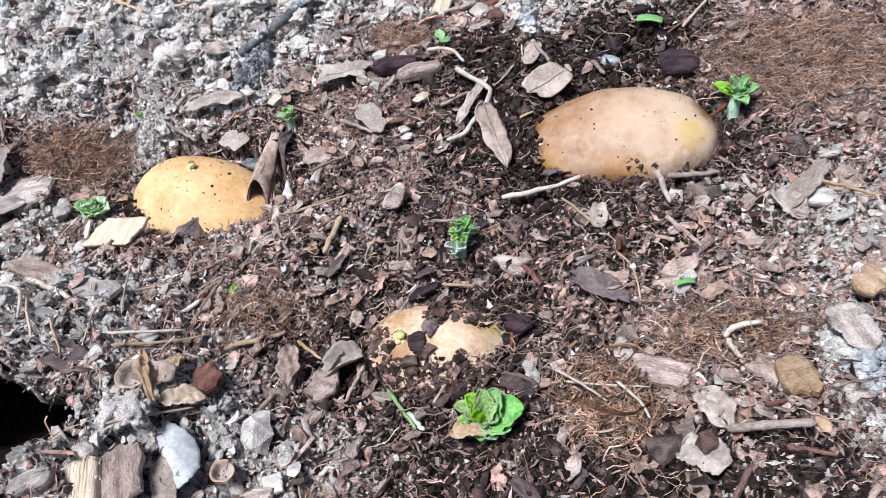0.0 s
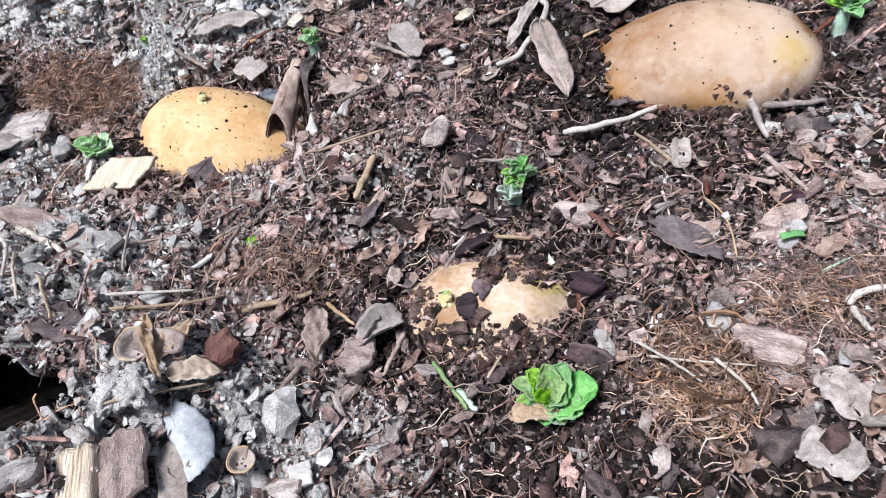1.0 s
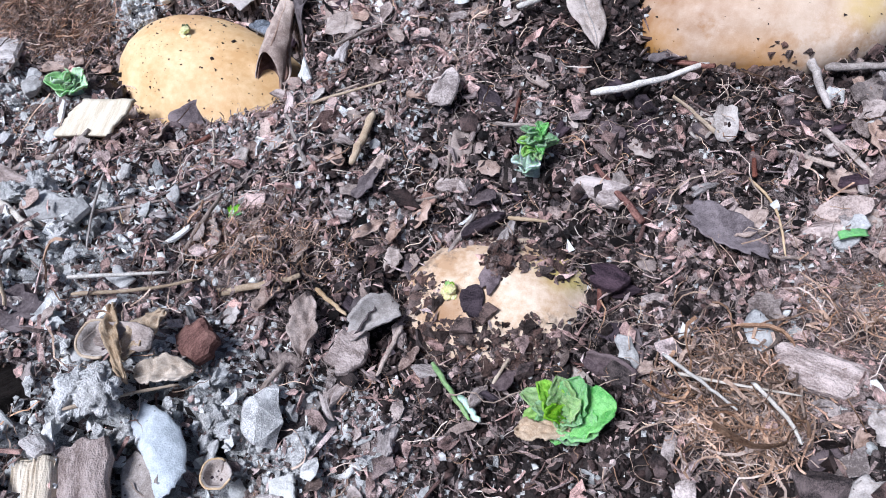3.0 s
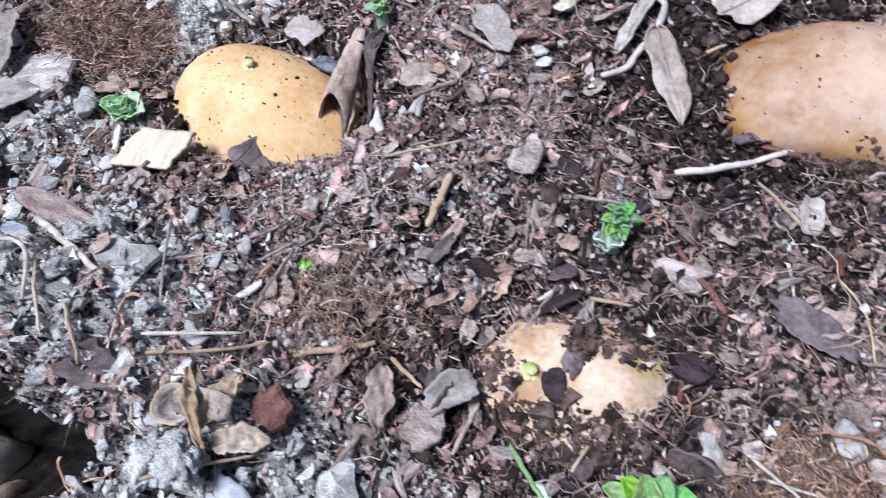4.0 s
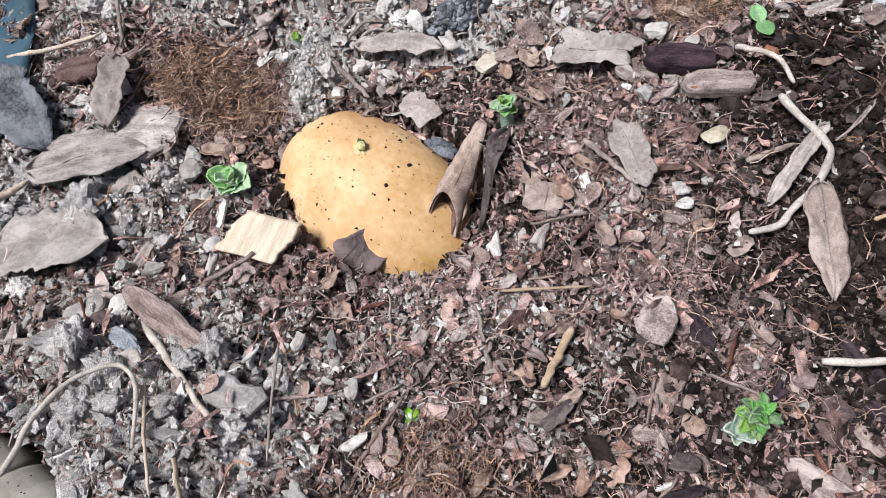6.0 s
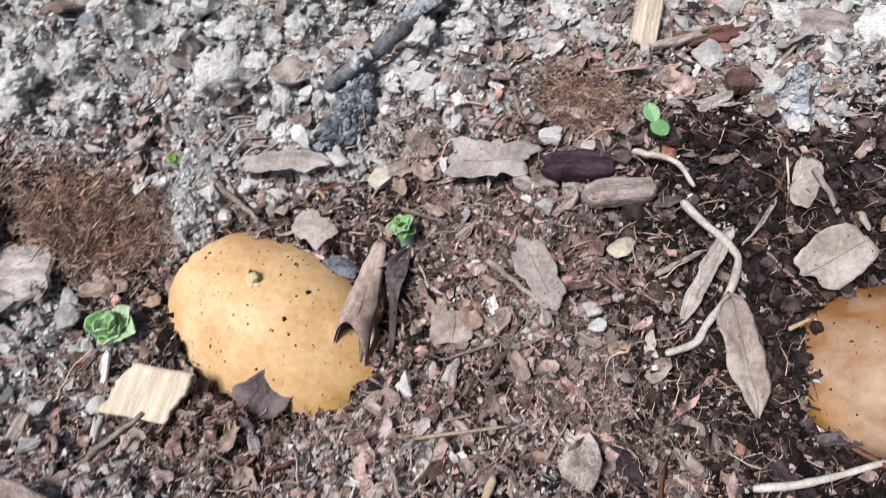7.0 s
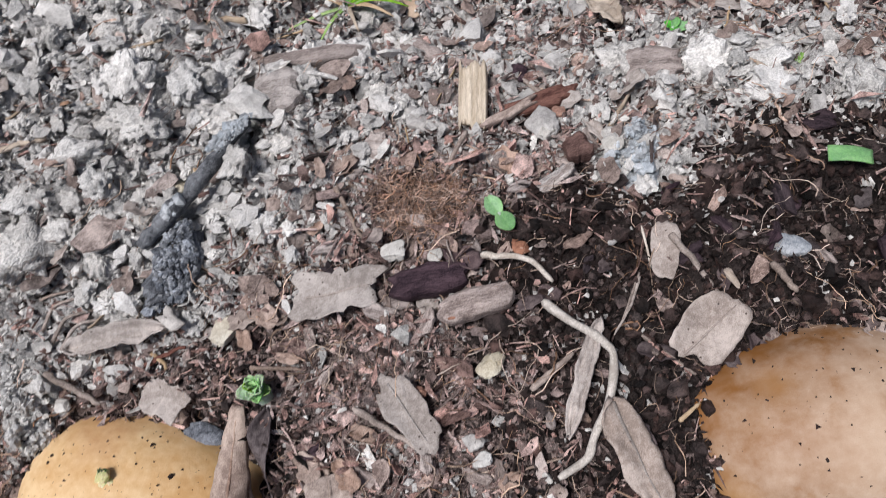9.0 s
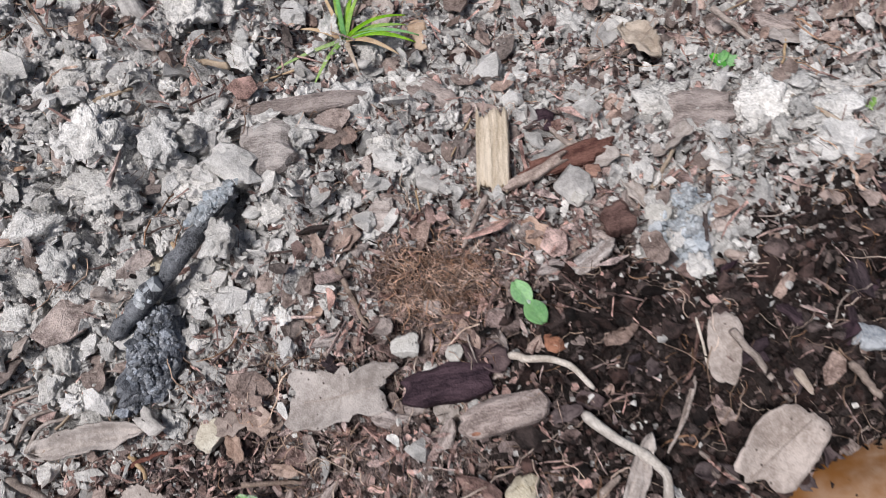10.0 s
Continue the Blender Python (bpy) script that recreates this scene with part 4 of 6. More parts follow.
bark_chip(-0.0272, 0.1661, 0.0114, 0.0079, -23, BARK_DARK, "blue-black chip beside the dirty potato", thick=0.003, seed=29)
bark_chip(-0.1472, 0.0910, 0.0225, 0.0150, -71, BARK_MAUVE, "broad mauve-grey flat bark piece", thick=0.003, lift=0.004, seed=30, square=0.5)
bark_chip(-0.0632, 0.1540, 0.0066, 0.0092, 10, BARK_DARK, "blue-black scrap on the dirty potato", thick=0.0015, lift=0.0085, seed=135)
bark_chip(-0.0645, 0.1812, 0.0135, 0.0036, 33, BARK_DARK, "narrow black chip behind the dirty potato", thick=0.002, seed=136)
bark_chip(-0.1100, 0.0925, 0.0125, 0.0066, 18, BARK_GREY, "pale grey slab beside a white chip", thick=0.003, seed=137)
bark_chip(0.0621, 0.1309, 0.0109, 0.0149, 18, BARK_TAN, "tan bark chip standing in brown litter", thick=0.004, lift=0.004, seed=31)
bark_chip(0.0229, 0.1385, 0.0205, 0.0108, -24, BARK_MAUVE, "long pinkish grey bark chip", thick=0.004, lift=0.003, seed=32)
bark_chip(-0.1333, 0.4094, 0.0406, 0.0069, 1, BARK_MAUVE, "long mauve-brown bark strip across the soil", thick=0.005, rough=0.12, square=0.4, seed=33)
bark_chip(-0.0499, 0.3491, 0.0146, 0.0037, 35, BARK_GREY, "thin grey wedge of wood", thick=0.002, seed=34)
bark_chip(-0.3349, 0.2804, 0.0189, 0.0144, 22, BARK_RED, "dark brown bark chip at the edge", thick=0.003, seed=35)
bark_chip(-0.2942, 0.2629, 0.0271, 0.0262, 8, BARK_GREY, "large grey weathered bark piece", thick=0.004, seed=36)
bark_chip(0.0150, 0.3229, 0.0104, 0.0065, -24, STONE_BLUE, "blue-grey chip in the dark pit", thick=0.003, seed=38)
bark_chip(0.0919, 0.2226, 0.0116, 0.0094, -16, STONE_WHITE, "flat whitish chip on the litter", thick=0.003, square=0.4, seed=39)
bark_chip(-0.0425, 0.3599, 0.0083, 0.0093, 15, BARK_RED, "rusty red-brown bark chip", thick=0.005, lift=0.003, seed=40)
bark_chip(-0.0530, 0.3835, 0.0300, 0.0062, 14, BARK_RED, "dark red-brown strip of rotting bark in litter", thick=0.003, lift=0.002, seed=61, rough=0.4)
bark_chip(-0.0620, 0.3790, 0.0180, 0.0042, 24, LEAF_BROWN, "fibrous brown bark shred in litter", thick=0.002, lift=0.003, seed=62, rough=0.45)
bark_chip(-0.1400, 0.3951, 0.0160, 0.0190, 5, BARK_GREY, "broad grey crumbling bark piece", thick=0.006, rough=0.3, seed=41)
bark_chip(-0.1072, 0.3699, 0.0081, 0.0105, -8, BARK_GREY, "rounded grey bark chip", thick=0.003, seed=42)
bark_chip(-0.0114, 0.3961, 0.0212, 0.0169, -8, BARK_MAUVE, "flat pinkish grey bark flake", thick=0.003, rough=0.3, seed=43)
bark_chip(-0.0918, 0.4116, 0.0204, 0.0129, -50, BARK_MAUVE, "brown-grey bark flake on litter", thick=0.003, seed=44)
bark_chip(-0.1690, 0.0840, 0.0136, 0.0076, 27, BARK_GREY, "flat grey bark slab at the edge of the hole", thick=0.004, lift=0.002, seed=138)
bark_chip(-0.1598, 0.0971, 0.0074, 0.0050, -25, BARK_GREY, "grey bark crumb at the edge of the hole", thick=0.003, seed=139)
bark_chip(0.0478, 0.3137, 0.0184, 0.0208, -8, BARK_DARK, "dark blue-black chip behind the pale potato", thick=0.004, seed=140)
bark_chip(0.0922, 0.1682, 0.0107, 0.0121, -49, BARK_TAN, "tan patch of bark on a grey plate", thick=0.003, lift=0.006, seed=150)


def wood_chip(x, y, length, width, rot, material, label, ridges=4, thick=0.002, seed=1, lift=0.003, tilt=(0, 0), across=False, skew=0.0, torn=0.10):
    """A split chip of wood with raised grain ridges and a torn end."""
    def fn(u, v):
        w = width * (1 - 0.08 * noise.noise(Vector((u * 4, seed, 0))))
        e = length * 0.5 * (1 + torn * noise.noise(Vector((v * 9, seed, 3))) + 0.6 * torn * noise.noise(Vector((v * 2.5, seed, 7))))
        k = u if across else v
        z = 0.07 * thick * math.sin(k * ridges * 6.28) + 0.1 * thick * noise.noise(Vector((u * 3, v * 8, seed)))
        return ((u - 0.5) * 2 * e + skew * (v - 0.5) * w, (v - 0.5) * w, z)
    verts, faces = sheet(fn, 24 if across else 12, 12 if across else 28, thick)
    ob = mesh_object("wood_chip", verts, faces, material)
    z = float(swell(x, y) - hollow(x, y))
    ob.matrix_world = pose(x, y, z + lift, tilt[0], tilt[1], rot)
    footprint(x, y, length * 0.38, width * 0.38, rot)
    return tagged(ob, label, "wood chip", group="bark and wood chips on the soil")


wood_chip(-0.2234, 0.2280, 0.0242, 0.0178, -1, CARD, "tan corrugated chip beside the yellow potato", ridges=3, thick=0.0016, lift=0.006, across=True, seed=46, skew=0.28, torn=0.22)
wood_chip(-0.0745, 0.3885, 0.0250, 0.0092, -94, WOOD, "pale yellow split wood chip with torn fibres", ridges=5, lift=0.005, seed=47, torn=0.35)
wood_chip(-0.1566, 0.0830, 0.0215, 0.0080, -70, WOOD, "pale yellow splintered plank end", ridges=7, thick=0.004, lift=0.004, seed=48, torn=0.25)
wood_chip(-0.1053, 0.0980, 0.0066, 0.0066, 20, STONE_WHITE, "small white square chip", ridges=1, lift=0.004, seed=49)
wood_chip(-0.0520, 0.3488, 0.0130, 0.0033, 28, BARK_GREY, "grey splinter of wood", ridges=2, seed=50)


def stone(x, y, length, width, rot, material, label, height=0.6, seed=1, lump=0.35, sub=4, sink=0.42, facets=13, name="pebble", cat="pebble"):
    bm = bmesh.new()
    bmesh.ops.create_icosphere(bm, subdivisions=sub, radius=1)
    h = min(length, width) * height
    rnd = random.Random(seed * 13 + 5)
    cuts = [(Vector((rnd.gauss(0, 1), rnd.gauss(0, 1), rnd.gauss(0.2, 0.8))).normalized(), rnd.uniform(0.58, 0.86)) for _ in range(facets)]
    for v in bm.verts:
        d = v.co.normalized()
        k = 1 + lump * noise.noise(d * 1.6 + Vector((seed * 1.7, 0, 0))) + lump * 0.45 * noise.noise(d * 4.5 + Vector((0, seed, 0)))
        p = d * k * 1.1
        for nrm, far in cuts:
            over = p.dot(nrm) - far
            if over > 0:
                p -= nrm * over
        p *= 1 + 0.10 * noise.noise(p * 4 + Vector((seed, 3, 0))) + 0.05 * noise.noise(p * 10 + Vector((seed, 3, 0)))
        v.co = Vector((p.x * length / 2, p.y * width / 2, p.z * h / 2))
    me = bpy.data.meshes.new(name)
    bm.to_mesh(me)
    bm.free()
    me.materials.append(material)
    me.polygons.foreach_set("use_smooth", [True] * len(me.polygons))
    ob = new(name, me)
    z = float(swell(x, y) - hollow(x, y) - pit(x, y))
    ob.matrix_world = pose(x, y, z + h * (0.5 - sink) + 0.0012, 0, 0, rot)
    footprint(x, y, length * 0.38, width * 0.38, rot)
    return tagged(ob, label, cat, group="pebbles and clods on the soil")


stone(-0.0755, 0.2918, 0.0086, 0.0074, -14, STONE_CREAM, "cream coloured rounded pebble", seed=51)
stone(-0.1608, 0.3135, 0.0112, 0.0092, 20, STONE_CREAM, "cream tan rounded pebble behind the yellow potato", lump=0.25, seed=52)
stone(-0.1748, 0.3345, 0.0330, 0.0180, 60, CHAR, "charred dark grey lump below the charred stick", height=0.5, lump=0.5, sink=0.30, seed=88, name="charred_lump", cat="clod")
stone(-0.1747, 0.3606, 0.0091, 0.0067, 3, STONE_CREAM, "yellowish tan pebble in grey litter", seed=53)
stone(-0.0520, 0.3734, 0.0113, 0.0161, 10, STONE_GREY, "rounded grey stone with a white edge", height=0.5, seed=54)
stone(-0.0518, 0.3692, 0.0064, 0.0056, 3, STONE_WHITE, "white chip beside the grey stone", seed=55)
stone(-0.1027, 0.3305, 0.0087, 0.0074, 2, STONE_WHITE, "white crumbly pebble near the seedling", seed=56)
stone(-0.0894, 0.3270, 0.0052, 0.0060, 0, STONE_WHITE, "pale round pebble beside a dark chunk", lump=0.08, seed=57)
stone(-0.0637, 0.2612, 0.0035, 0.0036, 0, STONE_WHITE, "tiny white round grain at the root end", lump=0.06, seed=58)
stone(-0.2213, 0.2984, 0.0071, 0.0064, 8, STONE_WHITE, "white square pebble beside a twig", seed=59)
stone(-0.2688, 0.2510, 0.0116, 0.0125, 11, STONE_GREY, "flat round grey stone by the sprout", height=0.4, seed=60)
stone(-0.2574, 0.2419, 0.0064, 0.0064, 23, STONE_WHITE, "white pebble touching the sprout", seed=61)
stone(-0.0967, 0.2870, 0.0050, 0.0041, -5, STONE_RUST, "small rusty red crumb", seed=62)
stone(-0.0805, 0.2674, 0.0066, 0.0046, 22, STONE_WHITE, "sharp white shard in the soil", height=0.4, seed=63)
stone(-0.0822, 0.2717, 0.0063, 0.0050, 8, STONE_GREY, "grey angular chip in the soil", height=0.4, seed=64)
stone(-0.0640, 0.3268, 0.0072, 0.0049, -40, STONE_RUST, "reddish crumb under the seedling", seed=65)
stone(-0.2689, 0.3691, 0.0158, 0.0086, -22, STONE_WHITE, "large white stone in grey litter", lump=0.35, seed=66)
stone(-0.2820, 0.3583, 0.0142, 0.0100, -78, STONE_BLUE, "blue-grey stone in grey litter", seed=67)
stone(-0.0311, 0.3607, 0.0078, 0.0072, -7, STONE_WHITE, "white crumb beside the blue-grey clod", seed=69)
stone(-0.2712, 0.2567, 0.0076, 0.0131, 29, STONE_GREY, "pinkish grey round stone", height=0.4, seed=70)
stone(-0.2526, 0.1869, 0.0095, 0.0092, 41, STONE_WHITE, "white shell fragment on grey litter", height=0.3, seed=71)
stone(-0.2366, 0.1739, 0.0190, 0.0072, -27, STONE_BLUE, "pale blue-grey stone beside a stick", seed=72)
stone(0.0656, 0.1153, 0.0047, 0.0069, -4, STONE_TAN, "round brown nut beside a stick", lump=0.06, height=0.8, name="nut", cat="nut", seed=73)
stone(0.0112, 0.1503, 0.0089, 0.0124, -7, STONE_GREY, "grey stone under root fibres", height=0.4, seed=74)
stone(0.0457, 0.2185, 0.0055, 0.0084, -7, STONE_WHITE, "white pebble below the pale potato", seed=77)
stone(-0.1242, 0.1050, 0.0030, 0.0060, 14, STONE_GREY, "small upright grey pebble", seed=78)
stone(-0.1096, 0.4498, 0.0073, 0.0132, 5, STONE_TAN, "tan round pebble by the grass", height=0.5, seed=79)
stone(-0.0964, 0.4449, 0.0089, 0.0128, -9, STONE_TAN, "pinkish tan pebble by the grass", height=0.5, seed=80)
stone(-0.0330, 0.4399, 0.0118, 0.0097, 33, STONE_GREY, "oval pale grey pebble", height=0.4, seed=81)
stone(-0.1943, 0.4350, 0.0055, 0.0063, -2, STONE_WHITE, "white angular pebble in grey litter", seed=82)
stone(-0.2047, 0.4320, 0.0051, 0.0071, 1, STONE_WHITE, "bright white pebble in grey litter", seed=83)
stone(-0.1978, 0.2376, 0.0067, 0.0040, -8, STONE_WHITE, "small white shard beside the tan chip", seed=84)
stone(-0.0045, 0.3125, 0.0082, 0.0028, -74, STONE_TAN, "narrow orange-tan chip above the pale potato", seed=87)
stone(-0.0579, 0.4005, 0.0094, 0.0117, -1, BARK_DARK, "dark blue-grey crumb in brown litter", height=0.4, seed=94)
stone(-0.0463, 0.3785, 0.0067, 0.0058, -32, STONE_RUST, "rusty crumb in brown litter", seed=95)
stone(-0.0823, 0.1889, 0.0051, 0.0056, 2, STONE_RUST, "small round orange seed on dark soil", lump=0.06, seed=152)
stone(-0.0379, 0.2385, 0.0040, 0.0047, -10, STONE_RUST, "small rusty red crumb on dark soil", seed=153)


# ---- roots and twigs ----
def twig(points, width, material, label, lift=0.0015, taper=0.35, knots=0.12, seed=1, name="twig", cat="twig", raised=0.0):
    """A bent, knotted twig or root through plan points, resting on the soil."""
    flat = [Vector((px, py, 0)) for px, py in points]
    line = smooth_path(flat, 7 if len(flat) > 2 else 12)
    n = len(line)
    c = sum(line, Vector()) / n
    zc = float(swell(c.x, c.y) - min(0.003, hollow(c.x, c.y)))
    pts, radii = [], []
    for i, p in enumerate(line):
        t = i / (n - 1)
        r = width / 2 * (1 - taper * t) * (1 + knots * noise.noise(Vector((t * 9, seed, 0))) * 2)
        side = 0.25 * width * noise.noise(Vector((t * 7, seed * 2.0, 4)))
        z = float(swell(p.x, p.y) - min(0.003, hollow(p.x, p.y))) - zc + lift + r * 0.9 + raised * math.sin(math.pi * t) + 0.3 * width * noise.noise(Vector((t * 5, seed, 9)))
        pts.append((p.x - c.x + side, p.y - c.y + side * 0.6, z))
        radii.append(r * (0.6 if i in (0, n - 1) else 1))
    verts, faces = tube(pts, radii, 9)
    ob = mesh_object(name, verts, faces, material)
    ob.location = (c.x, c.y, zc)
    a, b = line[0], line[-1]
    for p, q in zip(line[::3], line[3::3]):
        m = (p + q) / 2
        footprint(m.x, m.y, (q - p).length / 2, width * 0.5, math.degrees(math.atan2(q.y - p.y, q.x - p.x)))
    return tagged(ob, label, cat, group="twigs and roots on the soil")


twig([(-0.0592, 0.3084), (-0.0526, 0.3022), (-0.0445, 0.2962), (-0.0417, 0.2907), (-0.0444, 0.2801), (-0.0491, 0.2718), (-0.0522, 0.2654), (-0.0605, 0.2606)], 0.0026, TWIG_PALE, "long bent pale root lying on the soil", taper=0.15, knots=0.24, lift=0.003, name="root", cat="root", seed=96)
twig([(-0.0752, 0.3244), (-0.0713, 0.3224), (-0.0621, 0.3205), (-0.0556, 0.314)], 0.0022, TWIG_PALE, "short curved pale root beside bark", lift=0.003, raised=0.003, name="root", cat="root", seed=97)
twig([(-0.0306, 0.3155), (-0.0384, 0.3001)], 0.0009, TWIG_GREY, "thin bare grey twig on dark soil", seed=98)
twig([(-0.0652, 0.2842), (-0.0524, 0.2935)], 0.0022, TWIG_GREY, "short weathered grey twig", seed=99)
twig([(-0.1166, 0.2846), (-0.0974, 0.2711)], 0.0022, TWIG_GREY, "split grey-brown stick under a leaf scrap", seed=100)
twig([(-0.225, 0.3082), (-0.2062, 0.2974)], 0.0026, TWIG_GREY, "short grey-brown twig behind the potato", seed=101)
twig([(-0.1849, 0.3412), (-0.1742, 0.3499), (-0.1631, 0.3612), (-0.1482, 0.3799)], 0.0056, CHAR, "charred dark stick with grey crust", taper=0.1, knots=0.3, lift=0.005, seed=102)
twig([(-0.1046, 0.2192), (-0.1084, 0.199)], 0.0027, TWIG_TAN, "short straight tan stick on dark soil", taper=0.1, lift=0.002, seed=103)
twig([(-0.0347, 0.2281), (-0.0202, 0.2324), (0.0014, 0.2423)], 0.0026, TWIG_PALE, "light split twig lying below the pale potato", lift=0.003, seed=104)
twig([(0.0354, 0.2417), (0.057, 0.243)], 0.0028, TWIG_GREY, "brown stick at the pale potato", lift=0.002, seed=105)
twig([(0.0311, 0.2461), (0.0348, 0.2249)], 0.003, TWIG_GREY, "pale grey chip-like stick lying at the potato", lift=0.003, seed=106)
twig([(-0.169, 0.138), (-0.1533, 0.1439), (-0.1413, 0.1503)], 0.0013, TWIG_TAN, "flat tan straw on the litter", lift=0.003, seed=107)
twig([(-0.1565, 0.1064), (-0.1456, 0.1132), (-0.1349, 0.1189)], 0.0012, TWIG_TAN, "thin tan straw at the bleached leaf", lift=0.004, seed=108)
twig([(-0.0837, 0.1471), (-0.0884, 0.1318)], 0.0018, TWIG_GREY, "grey splintered twig beside a bark chip", seed=109)
twig([(-0.1098, 0.1546), (-0.0997, 0.148)], 0.0016, TWIG_TAN, "thin tan stick on dark soil", seed=110)
twig([(0.0388, 0.1143), (0.0492, 0.1147), (0.063, 0.1145)], 0.003, TWIG_GREY, "straight grey stick beside a nut", taper=0.1, lift=0.003, seed=111)
twig([(0.0434, 0.1504), (0.048, 0.1541), (0.0568, 0.1555)], 0.0026, TWIG_PALE, "pale forked twig in brown litter", lift=0.003, seed=112)
twig([(0.0446, 0.15), (0.0478, 0.1412)], 0.0022, TWIG_PALE, "pale twig branch in brown litter", seed=113)
twig([(-0.2347, 0.1275), (-0.2357, 0.1377), (-0.2356, 0.1473), (-0.2327, 0.1589), (-0.225, 0.1654), (-0.2149, 0.1593), (-0.2057, 0.1452)], 0.0019, TWIG_PALE, "long arching pale root on grey litter", lift=0.005, raised=0.004, name="root", cat="root", seed=114)
twig([(-0.2343, 0.1812), (-0.2099, 0.1685), (-0.1925, 0.1588)], 0.0027, TWIG_PALE, "flat pale stick beside red bark", lift=0.003, seed=115)
twig([(-0.3674, 0.2771), (-0.3491, 0.2845), (-0.3281, 0.2954)], 0.0024, TWIG_PALE, "white thin twig at the edge", lift=0.004, seed=116)
twig([(0.0527, 0.3384), (0.069, 0.3634)], 0.002, TWIG_TAN, "thin tan twig in coir", seed=117)
twig([(-0.0276, 0.3302), (-0.0271, 0.321), (-0.0271, 0.317)], 0.0008, TWIG_PALE, "thin pale rootlet by the oval leaf", seed=118)
twig([(-0.0307, 0.3143), (-0.0345, 0.3062), (-0.0404, 0.2979)], 0.001, TWIG_GREY, "thin grey twig on dark soil", seed=119)
twig([(0.0073, 0.3159), (0.0126, 0.307)], 0.0025, TWIG_GREY, "grey stick in the dark pit", seed=120)
twig([(-0.1891, 0.1882), (-0.1723, 0.1536)], 0.001, TWIG_GREY, "thin upright brown stalk", lift=0.005, seed=121)
twig([(-0.2166, 0.1631), (-0.1941, 0.1357)], 0.0013, TWIG_TAN, "pale dry grass stalk at the edge", lift=0.005, seed=122)
twig([(0.0114, 0.1999), (0.0169, 0.1869), (0.0188, 0.1719)], 0.0009, TWIG_TAN, "thin bent brown rootlet on dark soil", raised=0.003, seed=123)
twig([(-0.0772, 0.3727), (-0.0852, 0.3564)], 0.0018, TWIG_GREY, "grey twig under the yellow wood chip", seed=124)
twig([(-0.3361, 0.2118), (-0.3275, 0.2259)], 0.0034, TWIG_TAN, "tan stick at the edge of the bed", lift=0.003, seed=125)
twig([(-0.0272, 0.2727), (-0.0209, 0.2772)], 0.0014, TWIG_TAN, "short tan twig touching the pale potato", lift=0.006, seed=126)
twig([(-0.0733, 0.137), (-0.0614, 0.1225)], 0.0017, GREEN_LIME, "pale green cut stem on dark soil", lift=0.003, name="stem", cat="stem", seed=127)
twig([(-0.0651, 0.1289), (-0.0589, 0.1226)], 0.0024, GREEN_PALE, "olive green stem scrap", name="stem", cat="stem", seed=128)
twig([(0.0384, 0.163), (0.0491, 0.1691)], 0.001, GREEN_PALE, "thin green stalk in brown litter", name="stem", cat="stem", seed=129)
twig([(-0.0567, 0.133), (-0.0509, 0.1444)], 0.0011, TWIG_TAN, "short thin tan stick by the sprout", seed=130)
twig([(-0.1299, 0.2263), (-0.1028, 0.2338)], 0.0012, TWIG_TAN, "tan stick lying below the yellow potato", seed=131)
twig([(-0.172, 0.1428), (-0.1486, 0.1506)], 0.0013, TWIG_PALE, "pale split straw on grey litter", lift=0.004, seed=132)
twig([(-0.1906, 0.1666), (-0.1643, 0.1795)], 0.0013, BARK_MAUVE, "thin brown strip of bark on grey litter", seed=133)
twig([(-0.0563, 0.1813), (-0.0445, 0.1808)], 0.0014, TWIG_TAN, "thin tan straw behind the dirty potato", lift=0.006, seed=137)
twig([(-0.2218, 0.3163), (-0.2147, 0.3233), (-0.2052, 0.3261)], 0.0015, TWIG_GREY, "curved dry leaf rib on grey litter", raised=0.002, seed=141)
twig([(-0.2189, 0.3141), (-0.2113, 0.321), (-0.2029, 0.3231)], 0.0015, TWIG_GREY, "curved dry leaf rib on grey litter", raised=0.002, seed=142)
twig([(-0.2241, 0.3207), (-0.218, 0.3273), (-0.2075, 0.3305)], 0.0013, TWIG_GREY, "curved dry leaf rib on grey litter", raised=0.002, seed=143)
twig([(-0.2141, 0.3128), (-0.2075, 0.3182), (-0.2005, 0.3195)], 0.0015, TWIG_GREY, "curved dry leaf rib on grey litter", raised=0.002, seed=144)
twig([(-0.2274, 0.3232), (-0.2223, 0.3294), (-0.2129, 0.3324)], 0.0013, TWIG_GREY, "curved dry leaf rib on grey litter", raised=0.002, seed=145)
twig([(-0.0127, 0.1422), (-0.004, 0.1344), (0.0042, 0.1279)], 0.0011, TWIG_PALE, "long pale root over the coir tangle", lift=0.005, raised=0.002, name="root", cat="root", seed=146)
twig([(0.0074, 0.1353), (0.014, 0.1257), (0.017, 0.1201)], 0.0012, TWIG_PALE, "bent pale root over the coir tangle", lift=0.005, raised=0.002, name="root", cat="root", seed=147)
twig([(-0.0098, 0.1373), (0.0017, 0.1348), (0.0181, 0.1317)], 0.0009, TWIG_PALE, "thin pale root across the coir", lift=0.005, name="root", cat="root", seed=148)
twig([(-0.0864, 0.3055), (-0.0768, 0.3071), (-0.0683, 0.3096)], 0.0012, STONE_RUST, "rusty red sliver along the edge of bark", lift=0.0045, seed=154)


